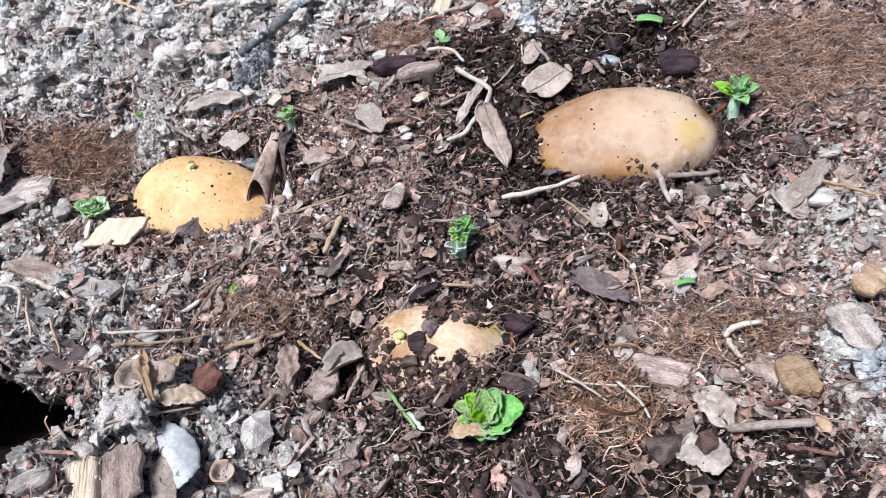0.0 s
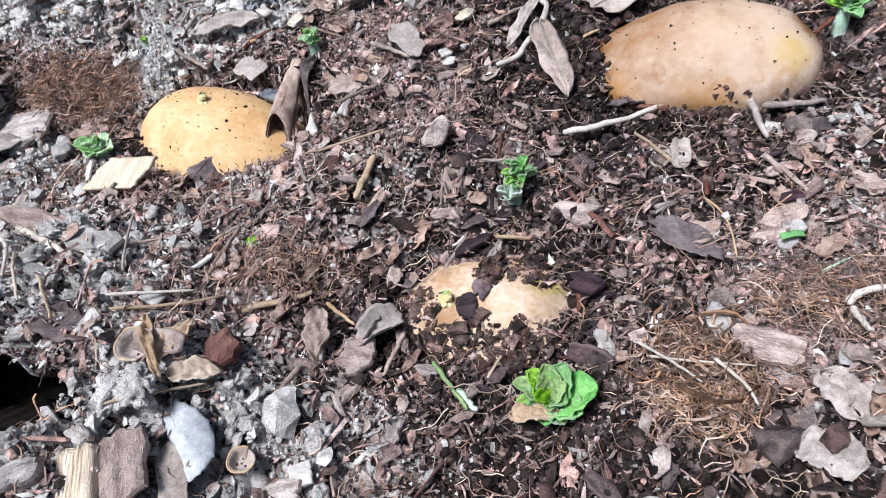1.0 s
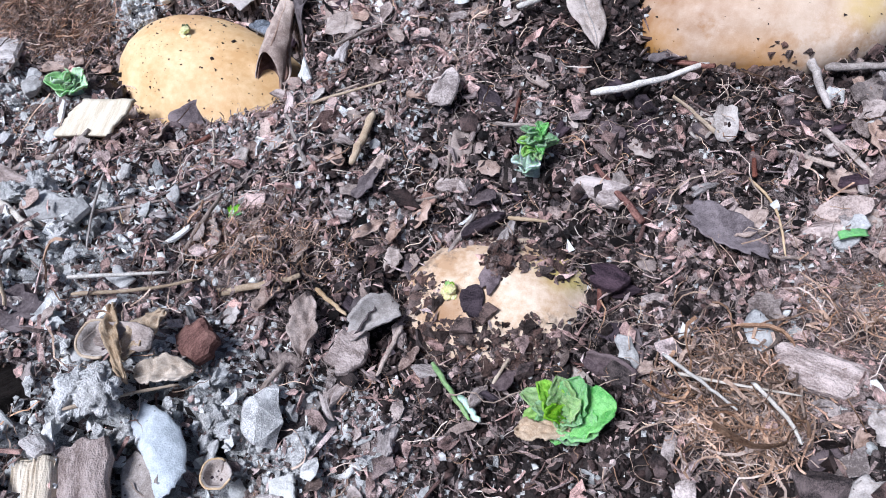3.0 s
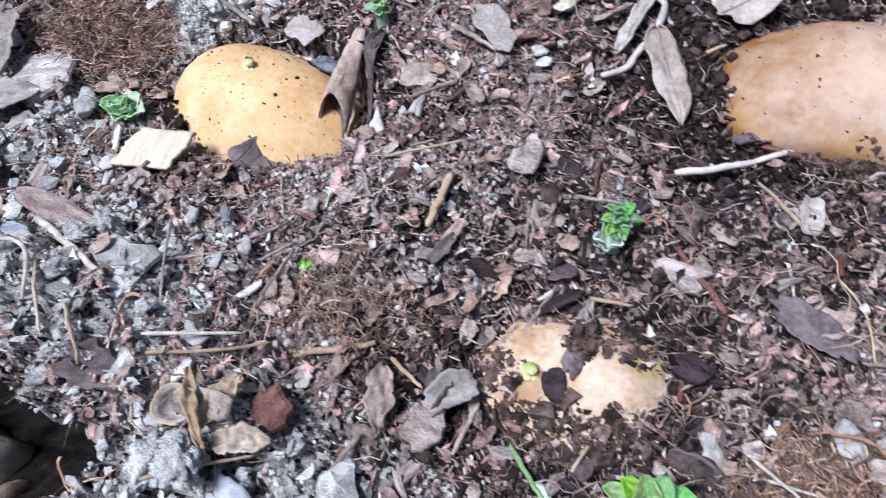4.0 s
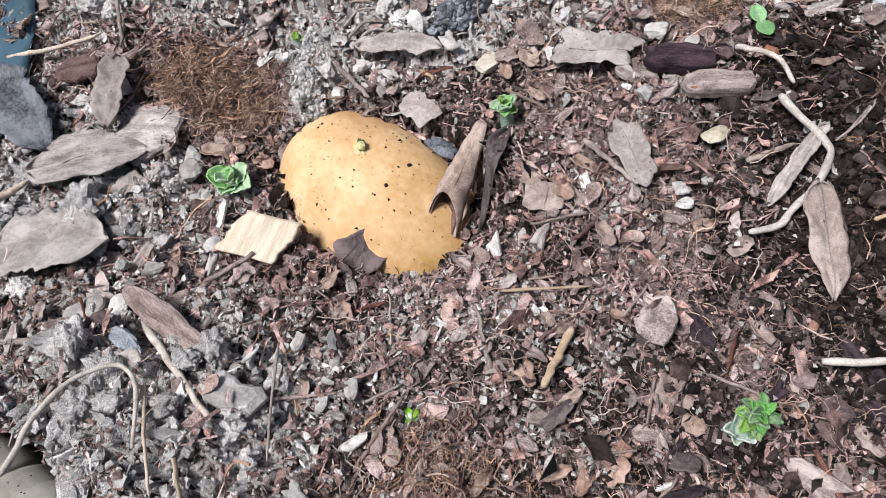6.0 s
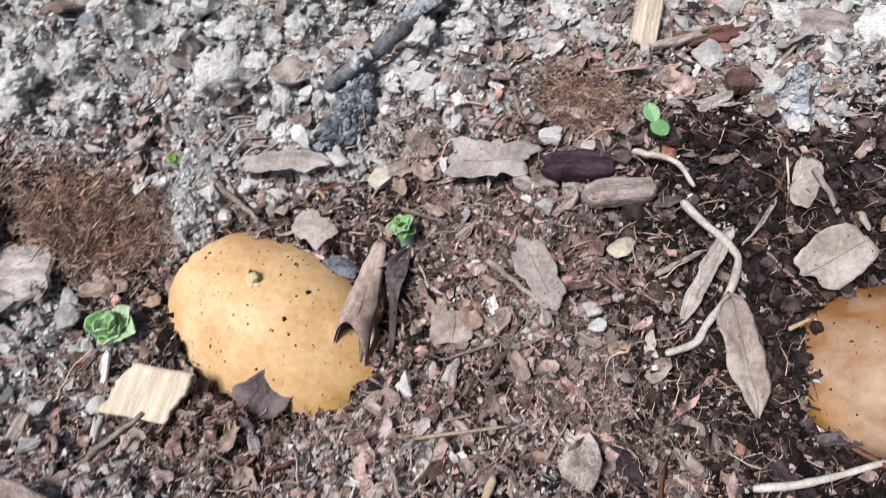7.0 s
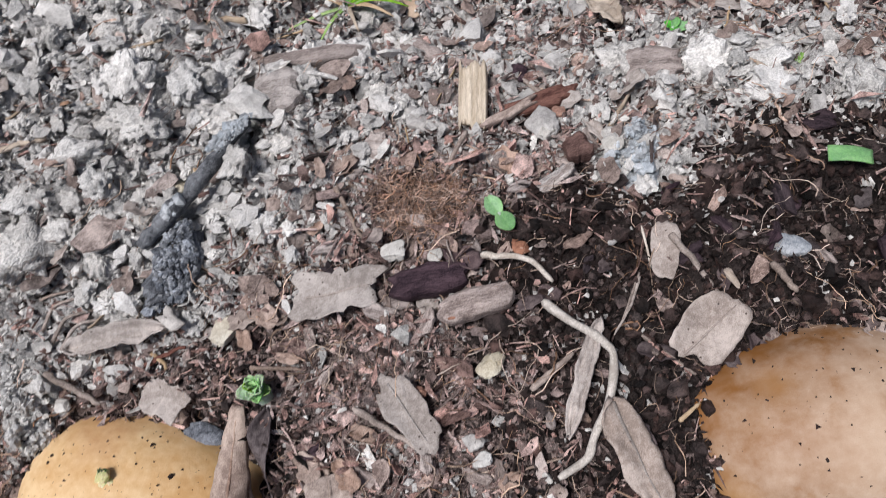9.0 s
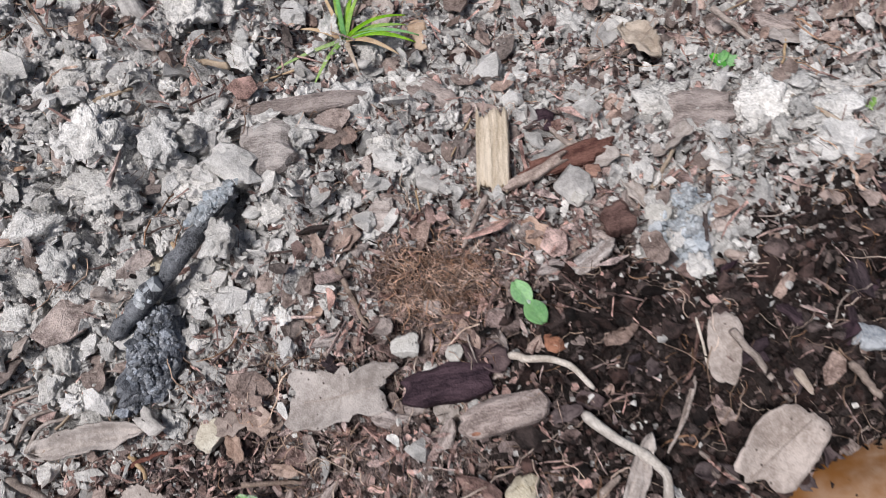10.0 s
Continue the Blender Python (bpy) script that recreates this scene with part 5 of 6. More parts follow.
# ---- odd things ----
def green_strip(x, y, length, width, rot, label):
    def fn(u, v):
        return ((u - 0.5) * length, (v - 0.5) * width * (1 - 0.12 * u), 0.0012 * math.sin(u * 3) + 0.0008 * (v - 0.5) ** 2)
    verts, faces = sheet(fn, 10, 4, 0.0006)
    ob = mesh_object("leaf_piece", verts, faces, GREEN_FLAT)
    ob.matrix_world = pose(x, y, gz(x, y) + 0.004, 0, 6, rot)
    footprint(x, y, length * 0.45, width * 0.45, rot)
    return tagged(ob, label, "leaf")


green_strip(0.0375, 0.3475, 0.0130, 0.0055, -12, "cut piece of bright green leaf on dark soil")
green_strip(0.0350, 0.1785, 0.0075, 0.0022, 10, "narrow bit of green leaf in brown litter")


def seed_shell(x, y, size, rot, label):
    """An open round seed case: a rim, a cupped wall and three holes of the dried seat inside."""
    root = tagged(new("seed_case"), label, "seed case")
    z = float(swell(x, y))
    root.matrix_world = pose(x, y, z + 0.004, 14, 8, rot)

    def bowl(u, v):
        a, r = u * 2 * math.pi, size / 2 * (0.05 + 0.95 * v)
        r *= 1 + 0.16 * noise.noise(Vector((math.cos(a) * 1.5, math.sin(a) * 1.5, x * 90)))
        return (r * math.cos(a), r * math.sin(a), 0.45 * size * (v ** 3) - 0.25 * size + 0.14 * size * v * noise.noise(Vector((math.cos(a) * 2.2, math.sin(a) * 2.2, x * 70))))
    verts, faces = sheet(bowl, 24, 6, 0.0005)
    part("cup", mesh_object("cup", verts, faces, LEAF_GREY), root)
    ring = [bowl(i / 28, 1.0) for i in range(23)]
    verts, faces = tube(ring, [size * 0.04] * 23, 7)
    part("rim", mesh_object("rim", verts, faces, TWIG_TAN), root)
    for a in (0.4, 2.3, 4.6):
        bm = bmesh.new()
        bmesh.ops.create_icosphere(bm, subdivisions=2, radius=size * 0.06, matrix=Matrix.Translation((size * 0.18 * math.cos(a), size * 0.18 * math.sin(a), -0.2 * size)))
        me = bpy.data.meshes.new("seed_scar")
        bm.to_mesh(me)
        bm.free()
        me.materials.append(BARK_DARK)
        part("seed_scar", new("seed_scar", me), root, "dark seed scar")
    footprint(x, y, size * 0.5, size * 0.5, 0)


seed_shell(-0.1560, 0.1260, 0.0105, 20, "open round tan seed case among dead leaves")
seed_shell(-0.1205, 0.0985, 0.0078, 70, "small pale empty seed case on dark soil")


def log(x, y, z, length, radius, rot, tilt, label):
    """A pale, worn length of round wood with a broken brown end."""
    root = tagged(new("log"), label, "log")
    root.matrix_world = pose(x, y, z, 0, tilt, rot)
    n = 26
    pts = [((i / n - 0.5) * length, 0.002 * noise.noise(Vector((i * 0.3, 2, 0))), 0.002 * noise.noise(Vector((i * 0.3, 5, 0)))) for i in range(n + 1)]
    radii = [radius * (1 + 0.02 * noise.noise(Vector((i * 0.13, 8, 1)))) * min(1.0, (0.35 + 0.65 * min(1, (n - i) / 5)) if i > n - 5 else 1.0) for i in range(n + 1)]
    verts, faces = tube(pts, radii, 40)
    part("trunk", mesh_object("trunk", verts, faces, PALE_LOG), root)
    verts, faces = slab(radius * 1.5, radius * 1.5, 0.006, 12, 0.0, 0.15, 0.5, 22)
    cap = mesh_object("broken_end", verts, faces, LEAF_BROWN)
    cap.matrix_basis = pose(length / 2 - 0.001, 0, 0, 0, 90, 0)
    part("broken_end", cap, root, "broken brown end")


log(-0.2835, 0.0975, -0.051, 0.084, 0.031, -13, 4, "pale worn log lying under the broken edge of the bed")


def blue_film(label):
    def fn(u, v):
        x, y = -0.450 + 0.090 * u + 0.008 * math.sin(v * 9), 0.22 + 0.19 * v
        z = float(swell(x, y)) + 0.004 + 0.004 * noise.noise(Vector((u * 6, v * 14, 0))) + 0.0025 * noise.noise(Vector((u * 17, v * 40, 3)))
        return (x + 0.39, y - 0.31, z)
    verts, faces = sheet(fn, 26, 70, 0.0005)
    ob = mesh_object("plastic_sheet", verts, faces, BLUE_FILM)
    ob.location = (-0.39, 0.31, 0)
    return tagged(ob, label, "plastic sheet")


blue_film("crumpled blue plastic sheet along the edge of the bed")


# ---- litter ----
def blocked(x, y):
    hit = np.zeros(len(x), bool)
    for cx, cy, a, b, r in KEEP_OUT:
        near = np.flatnonzero((np.abs(x - cx) < a + b) & (np.abs(y - cy) < a + b))
        u = (x[near] - cx) * math.cos(r) + (y[near] - cy) * math.sin(r)
        v = -(x[near] - cx) * math.sin(r) + (y[near] - cy) * math.cos(r)
        hit[near] |= (u / a) ** 2 + (v / b) ** 2 < 1
    return hit


def taken(x, y):
    """Whether one spot lies under a thing."""
    for cx, cy, a, b, r in KEEP_OUT:
        dx, dy = x - cx, y - cy
        if abs(dx) < a + b and abs(dy) < a + b:
            c, s = math.cos(r), math.sin(r)
            if ((dx * c + dy * s) / a) ** 2 + ((dy * c - dx * s) / b) ** 2 < 1:
                return True
    return False


def crumb_shapes(count, sub=1):
    bm = bmesh.new()
    bmesh.ops.create_icosphere(bm, subdivisions=sub, radius=1)
    v0 = np.array([v.co[:] for v in bm.verts])
    f0 = np.array([[v.index for v in f.verts] for f in bm.faces])
    bm.free()
    return [(v0 * RNG.uniform(0.55, 1.3, (len(v0), 1)), f0) for _ in range(count)]


def lump_shapes(count, sub=3):
    """Crusty lumps with creases and knobs."""
    bm = bmesh.new()
    bmesh.ops.create_icosphere(bm, subdivisions=sub, radius=1)
    v0 = np.array([v.co[:] for v in bm.verts])
    f0 = np.array([[v.index for v in f.verts] for f in bm.faces])
    bm.free()
    out = []
    for k in range(count):
        r = []
        for d in v0:
            d = Vector(d)
            g = 0.85 + 0.5 * noise.noise(d * 1.2 + Vector((k * 7.0, 0, 0)))
            for f, amp in ((2.3, 0.55), (5.0, 0.30)):
                g += amp * (abs(noise.noise(d * f + Vector((0, k * 3.0, f)))) * 1.7 - 0.35)
            r.append(g)
        out.append((v0 * np.array(r)[:, None] * np.array([1.0, 0.8, 0.62]), f0))
    return out


def flake_shapes(count):
    out = []
    for _ in range(count):
        n = 8
        a = np.linspace(0, 2 * np.pi, n, endpoint=False) + RNG.uniform(-0.3, 0.3, n)
        r = RNG.uniform(0.5, 1.2, n)
        px, py = r * np.cos(a), r * np.sin(a) * 0.62
        bend, twist = RNG.uniform(-0.35, 0.35), RNG.uniform(-0.25, 0.25)
        z = bend * px * px + twist * px * py
        top = np.stack([px, py, z + 0.06], 1)
        low = np.stack([px * 0.94, py * 0.94, z - 0.08], 1)
        v = np.concatenate([top, low, [[0, 0, 0.07 + RNG.uniform(-0.05, 0.08)]]])
        f = [(k, (k + 1) % n, 2 * n) for k in range(n)]
        f += [(n + k, n + (k + 1) % n, k) for k in range(n)] + [(n + (k + 1) % n, (k + 1) % n, k) for k in range(n)]
        f += [(n, n + k + 1, n + k) for k in range(1, n - 1)]
        out.append((v, np.array(f)))
    return out


def leaf_bit_shapes(count):
    """Torn bits of dead leaf, buckled and ragged."""
    out, n = [], 14
    for _ in range(count):
        a = np.linspace(0, 2 * np.pi, n, endpoint=False)
        r = 0.85 + 0.22 * np.sin(a + RNG.uniform(0, 6.28)) + 0.16 * np.sin(2 * a + RNG.uniform(0, 6.28)) + RNG.uniform(-0.20, 0.20, n)
        px, py = r * np.cos(a), r * np.sin(a) * RNG.uniform(0.45, 0.8)
        bend, twist = RNG.uniform(-0.25, 0.4), RNG.uniform(-0.3, 0.3)
        z = lambda x, y: bend * y * y * 1.6 + twist * x * y + 0.08 * np.sin(x * 5 + twist * 9)
        rim = np.stack([px, py, z(px, py) + RNG.uniform(-0.04, 0.04, n)], 1)
        mid = np.stack([px * 0.55, py * 0.55, z(px * 0.55, py * 0.55) + 0.05], 1)
        v = np.concatenate([rim, mid, [[0, 0, 0.04]], rim - [0, 0, 0.07]])
        f = []
        for k in range(n):
            q = (k + 1) % n
            f += [(k, q, n + q), (k, n + q, n + k), (n + k, n + q, 2 * n), (2 * n + 1 + q, q, k), (2 * n + 1 + q, k, 2 * n + 1 + k)]
        f += [(2 * n + 1, 2 * n + 2 + k, 2 * n + 1 + k) for k in range(1, n - 1)]
        out.append((v, np.array(f)))
    return out


def strand_shapes(count, sections, thick, curl):
    """Unit-long bent strands with three sides."""
    out = []
    for _ in range(count):
        ang, tilt = 0.0, RNG.uniform(-0.2, 0.4)
        p, line = np.zeros(3), [np.zeros(3)]
        for _k in range(sections):
            ang += RNG.normal(0, curl)
            tilt += RNG.normal(0, curl * 0.5) - 0.12
            p = p + np.array([math.cos(ang), math.sin(ang), 0.45 * math.sin(tilt)]) / sections
            line.append(p)
        line = np.array(line) - np.mean(line, 0)
        v, f = [], []
        for k, q in enumerate(line):
            r = thick * (1 - 0.5 * k / sections)
            for s in range(3):
                t = s * 2.094
                v.append(q + np.array([0, math.cos(t) * r, math.sin(t) * r]) + np.array([math.sin(t) * r * 0.3, 0, 0]))
        for k in range(sections):
            for s in range(3):
                a, b = k * 3 + s, k * 3 + (s + 1) % 3
                f += [(a, b, b + 3), (a, b + 3, a + 3)]
        f += [(0, 2, 1), (3 * sections, 3 * sections + 1, 3 * sections + 2)]
        out.append((np.array(v), np.array(f)))
    return out


def litter(name, shapes, x, y, z, size, flat, material, label, category, tilt=0.6):
    """Joins many small pieces at x, y, z into one mesh."""
    n = len(x)
    which = RNG.integers(0, len(shapes), n)
    yaw, t1, t2 = RNG.uniform(0, 2 * np.pi, n), RNG.normal(0, tilt, n), RNG.normal(0, tilt, n)
    cz, sz, cx, sx, cy, sy = np.cos(yaw), np.sin(yaw), np.cos(t1), np.sin(t1), np.cos(t2), np.sin(t2)
    rot = np.empty((n, 3, 3))
    rot[:, 0] = np.stack([cz * cy - sz * sx * sy, -sz * cx, cz * sy + sz * sx * cy], 1)
    rot[:, 1] = np.stack([sz * cy + cz * sx * sy, cz * cx, sz * sy - cz * sx * cy], 1)
    rot[:, 2] = np.stack([-cx * sy, sx, cx * cy], 1)
    all_v, all_f, base = [], [], 0
    for k, (v, f) in enumerate(shapes):
        sel = np.flatnonzero(which == k)
        if not len(sel):
            continue
        local = v[None] * (size[sel, None, None] * np.array([1, 1, flat]))
        w = np.einsum("nij,nvj->nvi", rot[sel], local) + np.stack([x[sel], y[sel], z[sel]], 1)[:, None]
        all_v.append(w.reshape(-1, 3))
        all_f.append((f[None] + (base + np.arange(len(sel)) * len(v))[:, None, None]).reshape(-1, 3))
        base += len(sel) * len(v)
    co, tri = np.concatenate(all_v), np.concatenate(all_f)
    me = bpy.data.meshes.new(name)
    me.vertices.add(len(co))
    me.vertices.foreach_set("co", co.ravel())
    me.loops.add(tri.size)
    me.loops.foreach_set("vertex_index", tri.ravel().astype(np.int32))
    me.polygons.add(len(tri))
    me.polygons.foreach_set("loop_start", np.arange(0, tri.size, 3, dtype=np.int32))
    me.update(calc_edges=True)
    me.polygons.foreach_set("use_smooth", np.zeros(len(tri), bool))
    me.materials.append(material)
    return tagged(new(name, me), label, category, kind="stuff")


X0, X1, Y0, Y1 = -0.43, 0.17, 0.045, 0.48


def strewn(n):
    x, y = RNG.uniform(X0, X1, n), RNG.uniform(Y0, Y1, n)
    off = ((x < -0.27) & (y < 0.13)) | ((x > 0.07) & (y > 0.40)) | ((x < -0.32) & (y > 0.44)) | ((x < -0.36) & (y < 0.19)) | (hollow(x, y) > 0.014) | (RNG.random(n) < 1.3 * patch(x, y, COIR_AT) - 0.45)
    return x[~off], y[~off]


def grit_shapes(count):
    v0 = np.array([(1, 0, 0), (-0.5, 0.87, 0), (-0.5, -0.87, 0), (0, 0, 0.9), (0, 0, -0.9)])
    f0 = np.array([(0, 1, 3), (1, 2, 3), (2, 0, 3), (1, 0, 4), (2, 1, 4), (0, 2, 4)])
    return [(v0 * RNG.uniform(0.55, 1.4, (5, 1)) + RNG.normal(0, 0.15, (5, 3)), f0) for _ in range(count)]


def sliver_shapes(count):
    """Bent splinters, each a long thin tetrahedron."""
    f0 = np.array([(0, 1, 2), (0, 3, 1), (1, 3, 2), (2, 3, 0)])
    return [(np.array([(-1, RNG.normal(0, 0.15), RNG.normal(0, 0.1)), (RNG.normal(0, 0.2), 0.26, 0), (RNG.normal(0, 0.2), -0.2, 0.12), (1, RNG.normal(0, 0.15), RNG.normal(0, 0.1))]), f0) for _ in range(count)]


CHAFF = sliver_shapes(24)
GRIT = grit_shapes(16)
CRUMBS, FLAKES = crumb_shapes(16), flake_shapes(20)
BITS = leaf_bit_shapes(22)
LUMPS = lump_shapes(4) + lump_shapes(9, 2)
ROOTS = strand_shapes(24, 14, 0.015, 0.62)
ROOTLETS = strand_shapes(30, 12, 0.0085, 0.55)
MAT = strand_shapes(30, 9, 0.011, 1.0)
FIBRES, STICKS = strand_shapes(24, 6, 0.014, 0.7), strand_shapes(10, 3, 0.045, 0.12)

KINDS = (("grey", 0, CRUMB_GREY, "dry grey"), ("dark", 1, CRUMB_DARK, "moist dark"), ("brown", 2, CRUMB_BROWN, "brown"))


def strew_litter():
    x, y = strewn(70000)
    share = np.stack(kinds(x, y), 1)
    pick = (RNG.random(len(x))[:, None] > np.cumsum(share, 1)).sum(1).clip(0, 2)
    free = ~blocked(x, y)
    for tag, k, m, word in KINDS:
        sel = free & (pick == k)
        n = int(sel.sum())
        if k == 0:
            sel &= RNG.random(len(x)) < 0.25
            n = int(sel.sum())
        s = (0.0010, 0.0012, 0.0013)[k] * np.exp(RNG.normal(0.0, 0.45, n))
        litter(tag + "_chaff", CHAFF, x[sel], y[sel], ground_z(x[sel], y[sel]) + RNG.uniform(0.1, 1.3, n) * s, s, 1.0, m, word + " chopped splinters and root bits in the soil", "chaff", 0.5)
    x, y = strewn(45000)
    share = np.stack(kinds(x, y), 1)
    pick = (RNG.random(len(x))[:, None] > np.cumsum(share, 1)).sum(1).clip(0, 2)
    free = ~blocked(x, y)
    for tag, k, m, word in KINDS:
        sel = free & (pick == k)
        n = int(sel.sum())
        s = (0.00055, 0.0005, 0.0005)[k] * np.exp(RNG.normal(0.0, 0.4, n))
        litter(tag + "_soil_grit", GRIT, x[sel], y[sel], ground_z(x[sel], y[sel]) + RNG.uniform(0.2, 2.2, n) * s, s, 0.85, m, word + " fine soil grit covering the bed", "soil grit", 1.0)
    x, y = strewn(36000)
    share = np.stack(kinds(x, y), 1)
    pick = (RNG.random(len(x))[:, None] > np.cumsum(share, 1)).sum(1).clip(0, 2)
    free = ~blocked(x, y)
    for tag, k, m, word in KINDS:
        sel = free & (pick == k)
        n = int(sel.sum())
        s = (0.0008, 0.0008, 0.0007)[k] * np.exp(RNG.normal(0.05, 0.42, n))
        litter(tag + "_soil_crumbs", CRUMBS, x[sel], y[sel], ground_z(x[sel], y[sel]) + s * 0.35, s, 0.75, m, word + " soil crumbs covering the bed", "soil crumbs", 1.0)
    x, y = strewn(15000)
    sel = ~blocked(x, y) & (RNG.random(len(x)) < np.clip(kinds(x, y)[0] * 1.7 - 0.75, 0, 1))
    z = swell(x, y) - hollow(x, y) - pit(x, y)
    for north, m, word in ((True, CLUMP_GREY, "pale grey"), (False, CLUMP_DULL, "dull grey")):
        pick = sel & ((y + 0.02 * (RNG.random(len(y)) - 0.5) > 0.255) == north)
        n = int(pick.sum())
        s = 0.0021 * np.exp(RNG.normal(0.0, 0.45, n))
        litter("dry_lumps", LUMPS, x[pick], y[pick], z[pick] + RNG.uniform(-0.3, 0.9, n) * s, s, 0.85, m, word + " lumps of dried crumbly soil", "soil lumps", 0.5)
    x, y = strewn(42000)
    sel = ~blocked(x, y) & (RNG.random(len(x)) < np.clip(kinds(x, y)[1] * 1.6 - 0.35, 0, 1)) & (hollow(x, y) < 0.004)
    n = int(sel.sum())
    s = 0.0009 * np.exp(RNG.normal(0.0, 0.5, n))
    litter("moist_lumps", CRUMBS, x[sel], y[sel], ground_z(x[sel], y[sel]) + s * RNG.uniform(0.2, 0.9, n), s, 0.8, CRUMB_MOIST, "dark moist crumbs of rotted compost", "compost", 1.0)
    x, y = strewn(3000)
    sel = ~blocked(x, y) & (RNG.random(len(x)) > 0.75 * kinds(x, y)[1]) & (RNG.random(len(x)) < 0.34 + 0.66 * (y > 0.32))
    n = int(sel.sum())
    s = 0.0033 * np.exp(RNG.normal(0.0, 0.38, n))
    litter("dead_leaf_bits", BITS, x[sel], y[sel], ground_z(x[sel], y[sel]) + 0.0012 + s * 0.2, s, 1.0, LEAF_BITS, "torn brown-grey bits of dead leaf strewn on the soil", "leaf litter", 0.38)
    x, y = strewn(5200)
    sel = ~blocked(x, y) & (RNG.random(len(x)) < 1.0 - 0.85 * kinds(x, y)[0] - 0.6 * kinds(x, y)[1])
    n = int(sel.sum())
    s = 0.017 * np.exp(RNG.normal(0, 0.35, n))
    litter("rootlets", ROOTLETS, x[sel], y[sel], ground_z(x[sel], y[sel]) + 0.0026, s, 0.8, ROOT_PALE, "fine curly pale brown rootlets over the soil", "rootlets", 0.18)
    x, y = strewn(1500)
    sel = ~blocked(x, y) & (RNG.random(len(x)) > 0.8 * kinds(x, y)[0])
    n = int(sel.sum())
    s = 0.013 * np.exp(RNG.normal(0, 0.35, n))
    litter("root_strands", ROOTS, x[sel], y[sel], ground_z(x[sel], y[sel]) + 0.0022, s, 1.0, FIBRE_TAN, "curly tan roots lying loose on the soil", "roots", 0.25)
    x, y = strewn(22000)
    share = np.stack(kinds(x, y), 1)
    share[:, 0] *= 0.8
    share /= share.sum(1, keepdims=True)
    pick = (RNG.random(len(x))[:, None] > np.cumsum(share, 1)).sum(1).clip(0, 2)
    free = ~blocked(x, y)
    for tag, k, m, word in KINDS:
        sel = free & (pick == k)
        n = int(sel.sum())
        if k == 0:
            sel &= RNG.random(len(x)) < 0.6
            n = int(sel.sum())
        s = (0.0017, 0.0013, 0.0015)[k] * np.exp(RNG.normal(0.05, 0.5, n))
        litter(tag + "_litter_flakes", FLAKES, x[sel], y[sel], ground_z(x[sel], y[sel]) + 0.0008 + s * 0.25, s, 1.0, m, word + " flakes of bark and leaf litter", "litter", 0.62)
    x, y = strewn(600)
    sel = ~blocked(x, y)
    s = 0.0007 * np.exp(RNG.normal(0.1, 0.4, sel.sum()))
    litter("perlite", GRIT + CRUMBS[:3], x[sel], y[sel], ground_z(x[sel], y[sel]) + 0.0015, s, 0.9, PERLITE, "white perlite grains strewn in the soil", "perlite", 1.0)
    x, y = strewn(4500)
    sel = ~blocked(x, y)
    n = int(sel.sum())
    s = 0.0055 * np.exp(RNG.normal(0, 0.45, n))
    litter("small_sticks", STICKS, x[sel], y[sel], ground_z(x[sel], y[sel]) + 0.0018, s, 1.0, CRUMB_BROWN, "short brown splinters and stalks in the litter", "splinters", 0.25)
    x, y = strewn(5000)
    sel = ~blocked(x, y) & (RNG.random(len(x)) < 0.75)
    n = int(sel.sum())
    s = 0.008 * np.exp(RNG.normal(0, 0.5, n))
    litter("loose_root_fibres", FIBRES, x[sel], y[sel], ground_z(x[sel], y[sel]) + 0.0016, s, 1.0, FIBRE_TAN, "fine tan root fibres loose in the soil", "root fibres", 0.2)


strew_litter()


def clod(x, y, length, width, rot, material, label, seed=1, raised=0.0):
    """A crumbly clod: many crumbs and flakes stuck together in a flattened heap."""
    n = int(150 + 800 * length * width / 2.5e-4)
    a, r = RNG.uniform(0, 2 * np.pi, n), np.sqrt(RNG.random(n))
    u, v = r * np.cos(a) * length / 2 * (1 + 0.25 * np.sin(a * 3 + seed)), r * np.sin(a) * width / 2 * (1 + 0.2 * np.sin(a * 2 + seed * 2))
    c, s = math.cos(radians(rot)), math.sin(radians(rot))
    px, py = x + u * c - v * s, y + u * s + v * c
    z = (ground_z(px, py) if raised == 0 else swell(px, py) + raised) + 0.0008 + 0.42 * min(length, width) * np.clip(1 - r ** 2, 0, 1) * RNG.uniform(0.6, 1, n)
    size = 0.00055 * np.exp(RNG.normal(0.1, 0.45, n))
    footprint(x, y, length * 0.45, width * 0.45, rot)
    ob = litter("clod", CRUMBS + FLAKES[:4], px, py, z, size, 0.8, material, label, "clod", 1.0)
    ob["kind"] = ""
    del ob["kind"]
    return tagged(ob, group="pebbles and clods on the soil")


clod(0.0590, 0.2655, 0.0120, 0.0210, 8, CRUMB_UMBER, "rusty dark soil heaped at the end of the pale potato", seed=41)
clod(0.0180, 0.2420, 0.0300, 0.0090, -6, CRUMB_UMBER, "dark soil heaped in front of the pale potato", seed=43)
clod(-0.0572, 0.1665, 0.0165, 0.0075, -108, CRUMB_UMBER, "grey-brown crust of soil stuck on the dirty potato", seed=44, raised=0.0060)
clod(-0.0240, 0.3549, 0.0144, 0.0204, -2, CRUMB_BLUE, "crumbly blue-grey clod of dry soil", seed=68)
clod(0.0833, 0.1448, 0.0359, 0.0135, -101, CRUMB_BLUE, "large pale grey crust of dried soil", seed=75)
clod(0.0762, 0.1428, 0.0163, 0.0085, -76, CRUMB_ASH, "grey lump of dried soil", seed=76)
clod(-0.1752, 0.3340, 0.0280, 0.0150, 60, CRUMB_CHAR, "crumbly charred crust on the dark lump", seed=88, raised=0.0040)
clod(-0.1536, 0.3734, 0.0169, 0.0048, 43, CRUMB_BLUE, "pale blue-grey crust on the charred stick", seed=89, raised=0.0085)
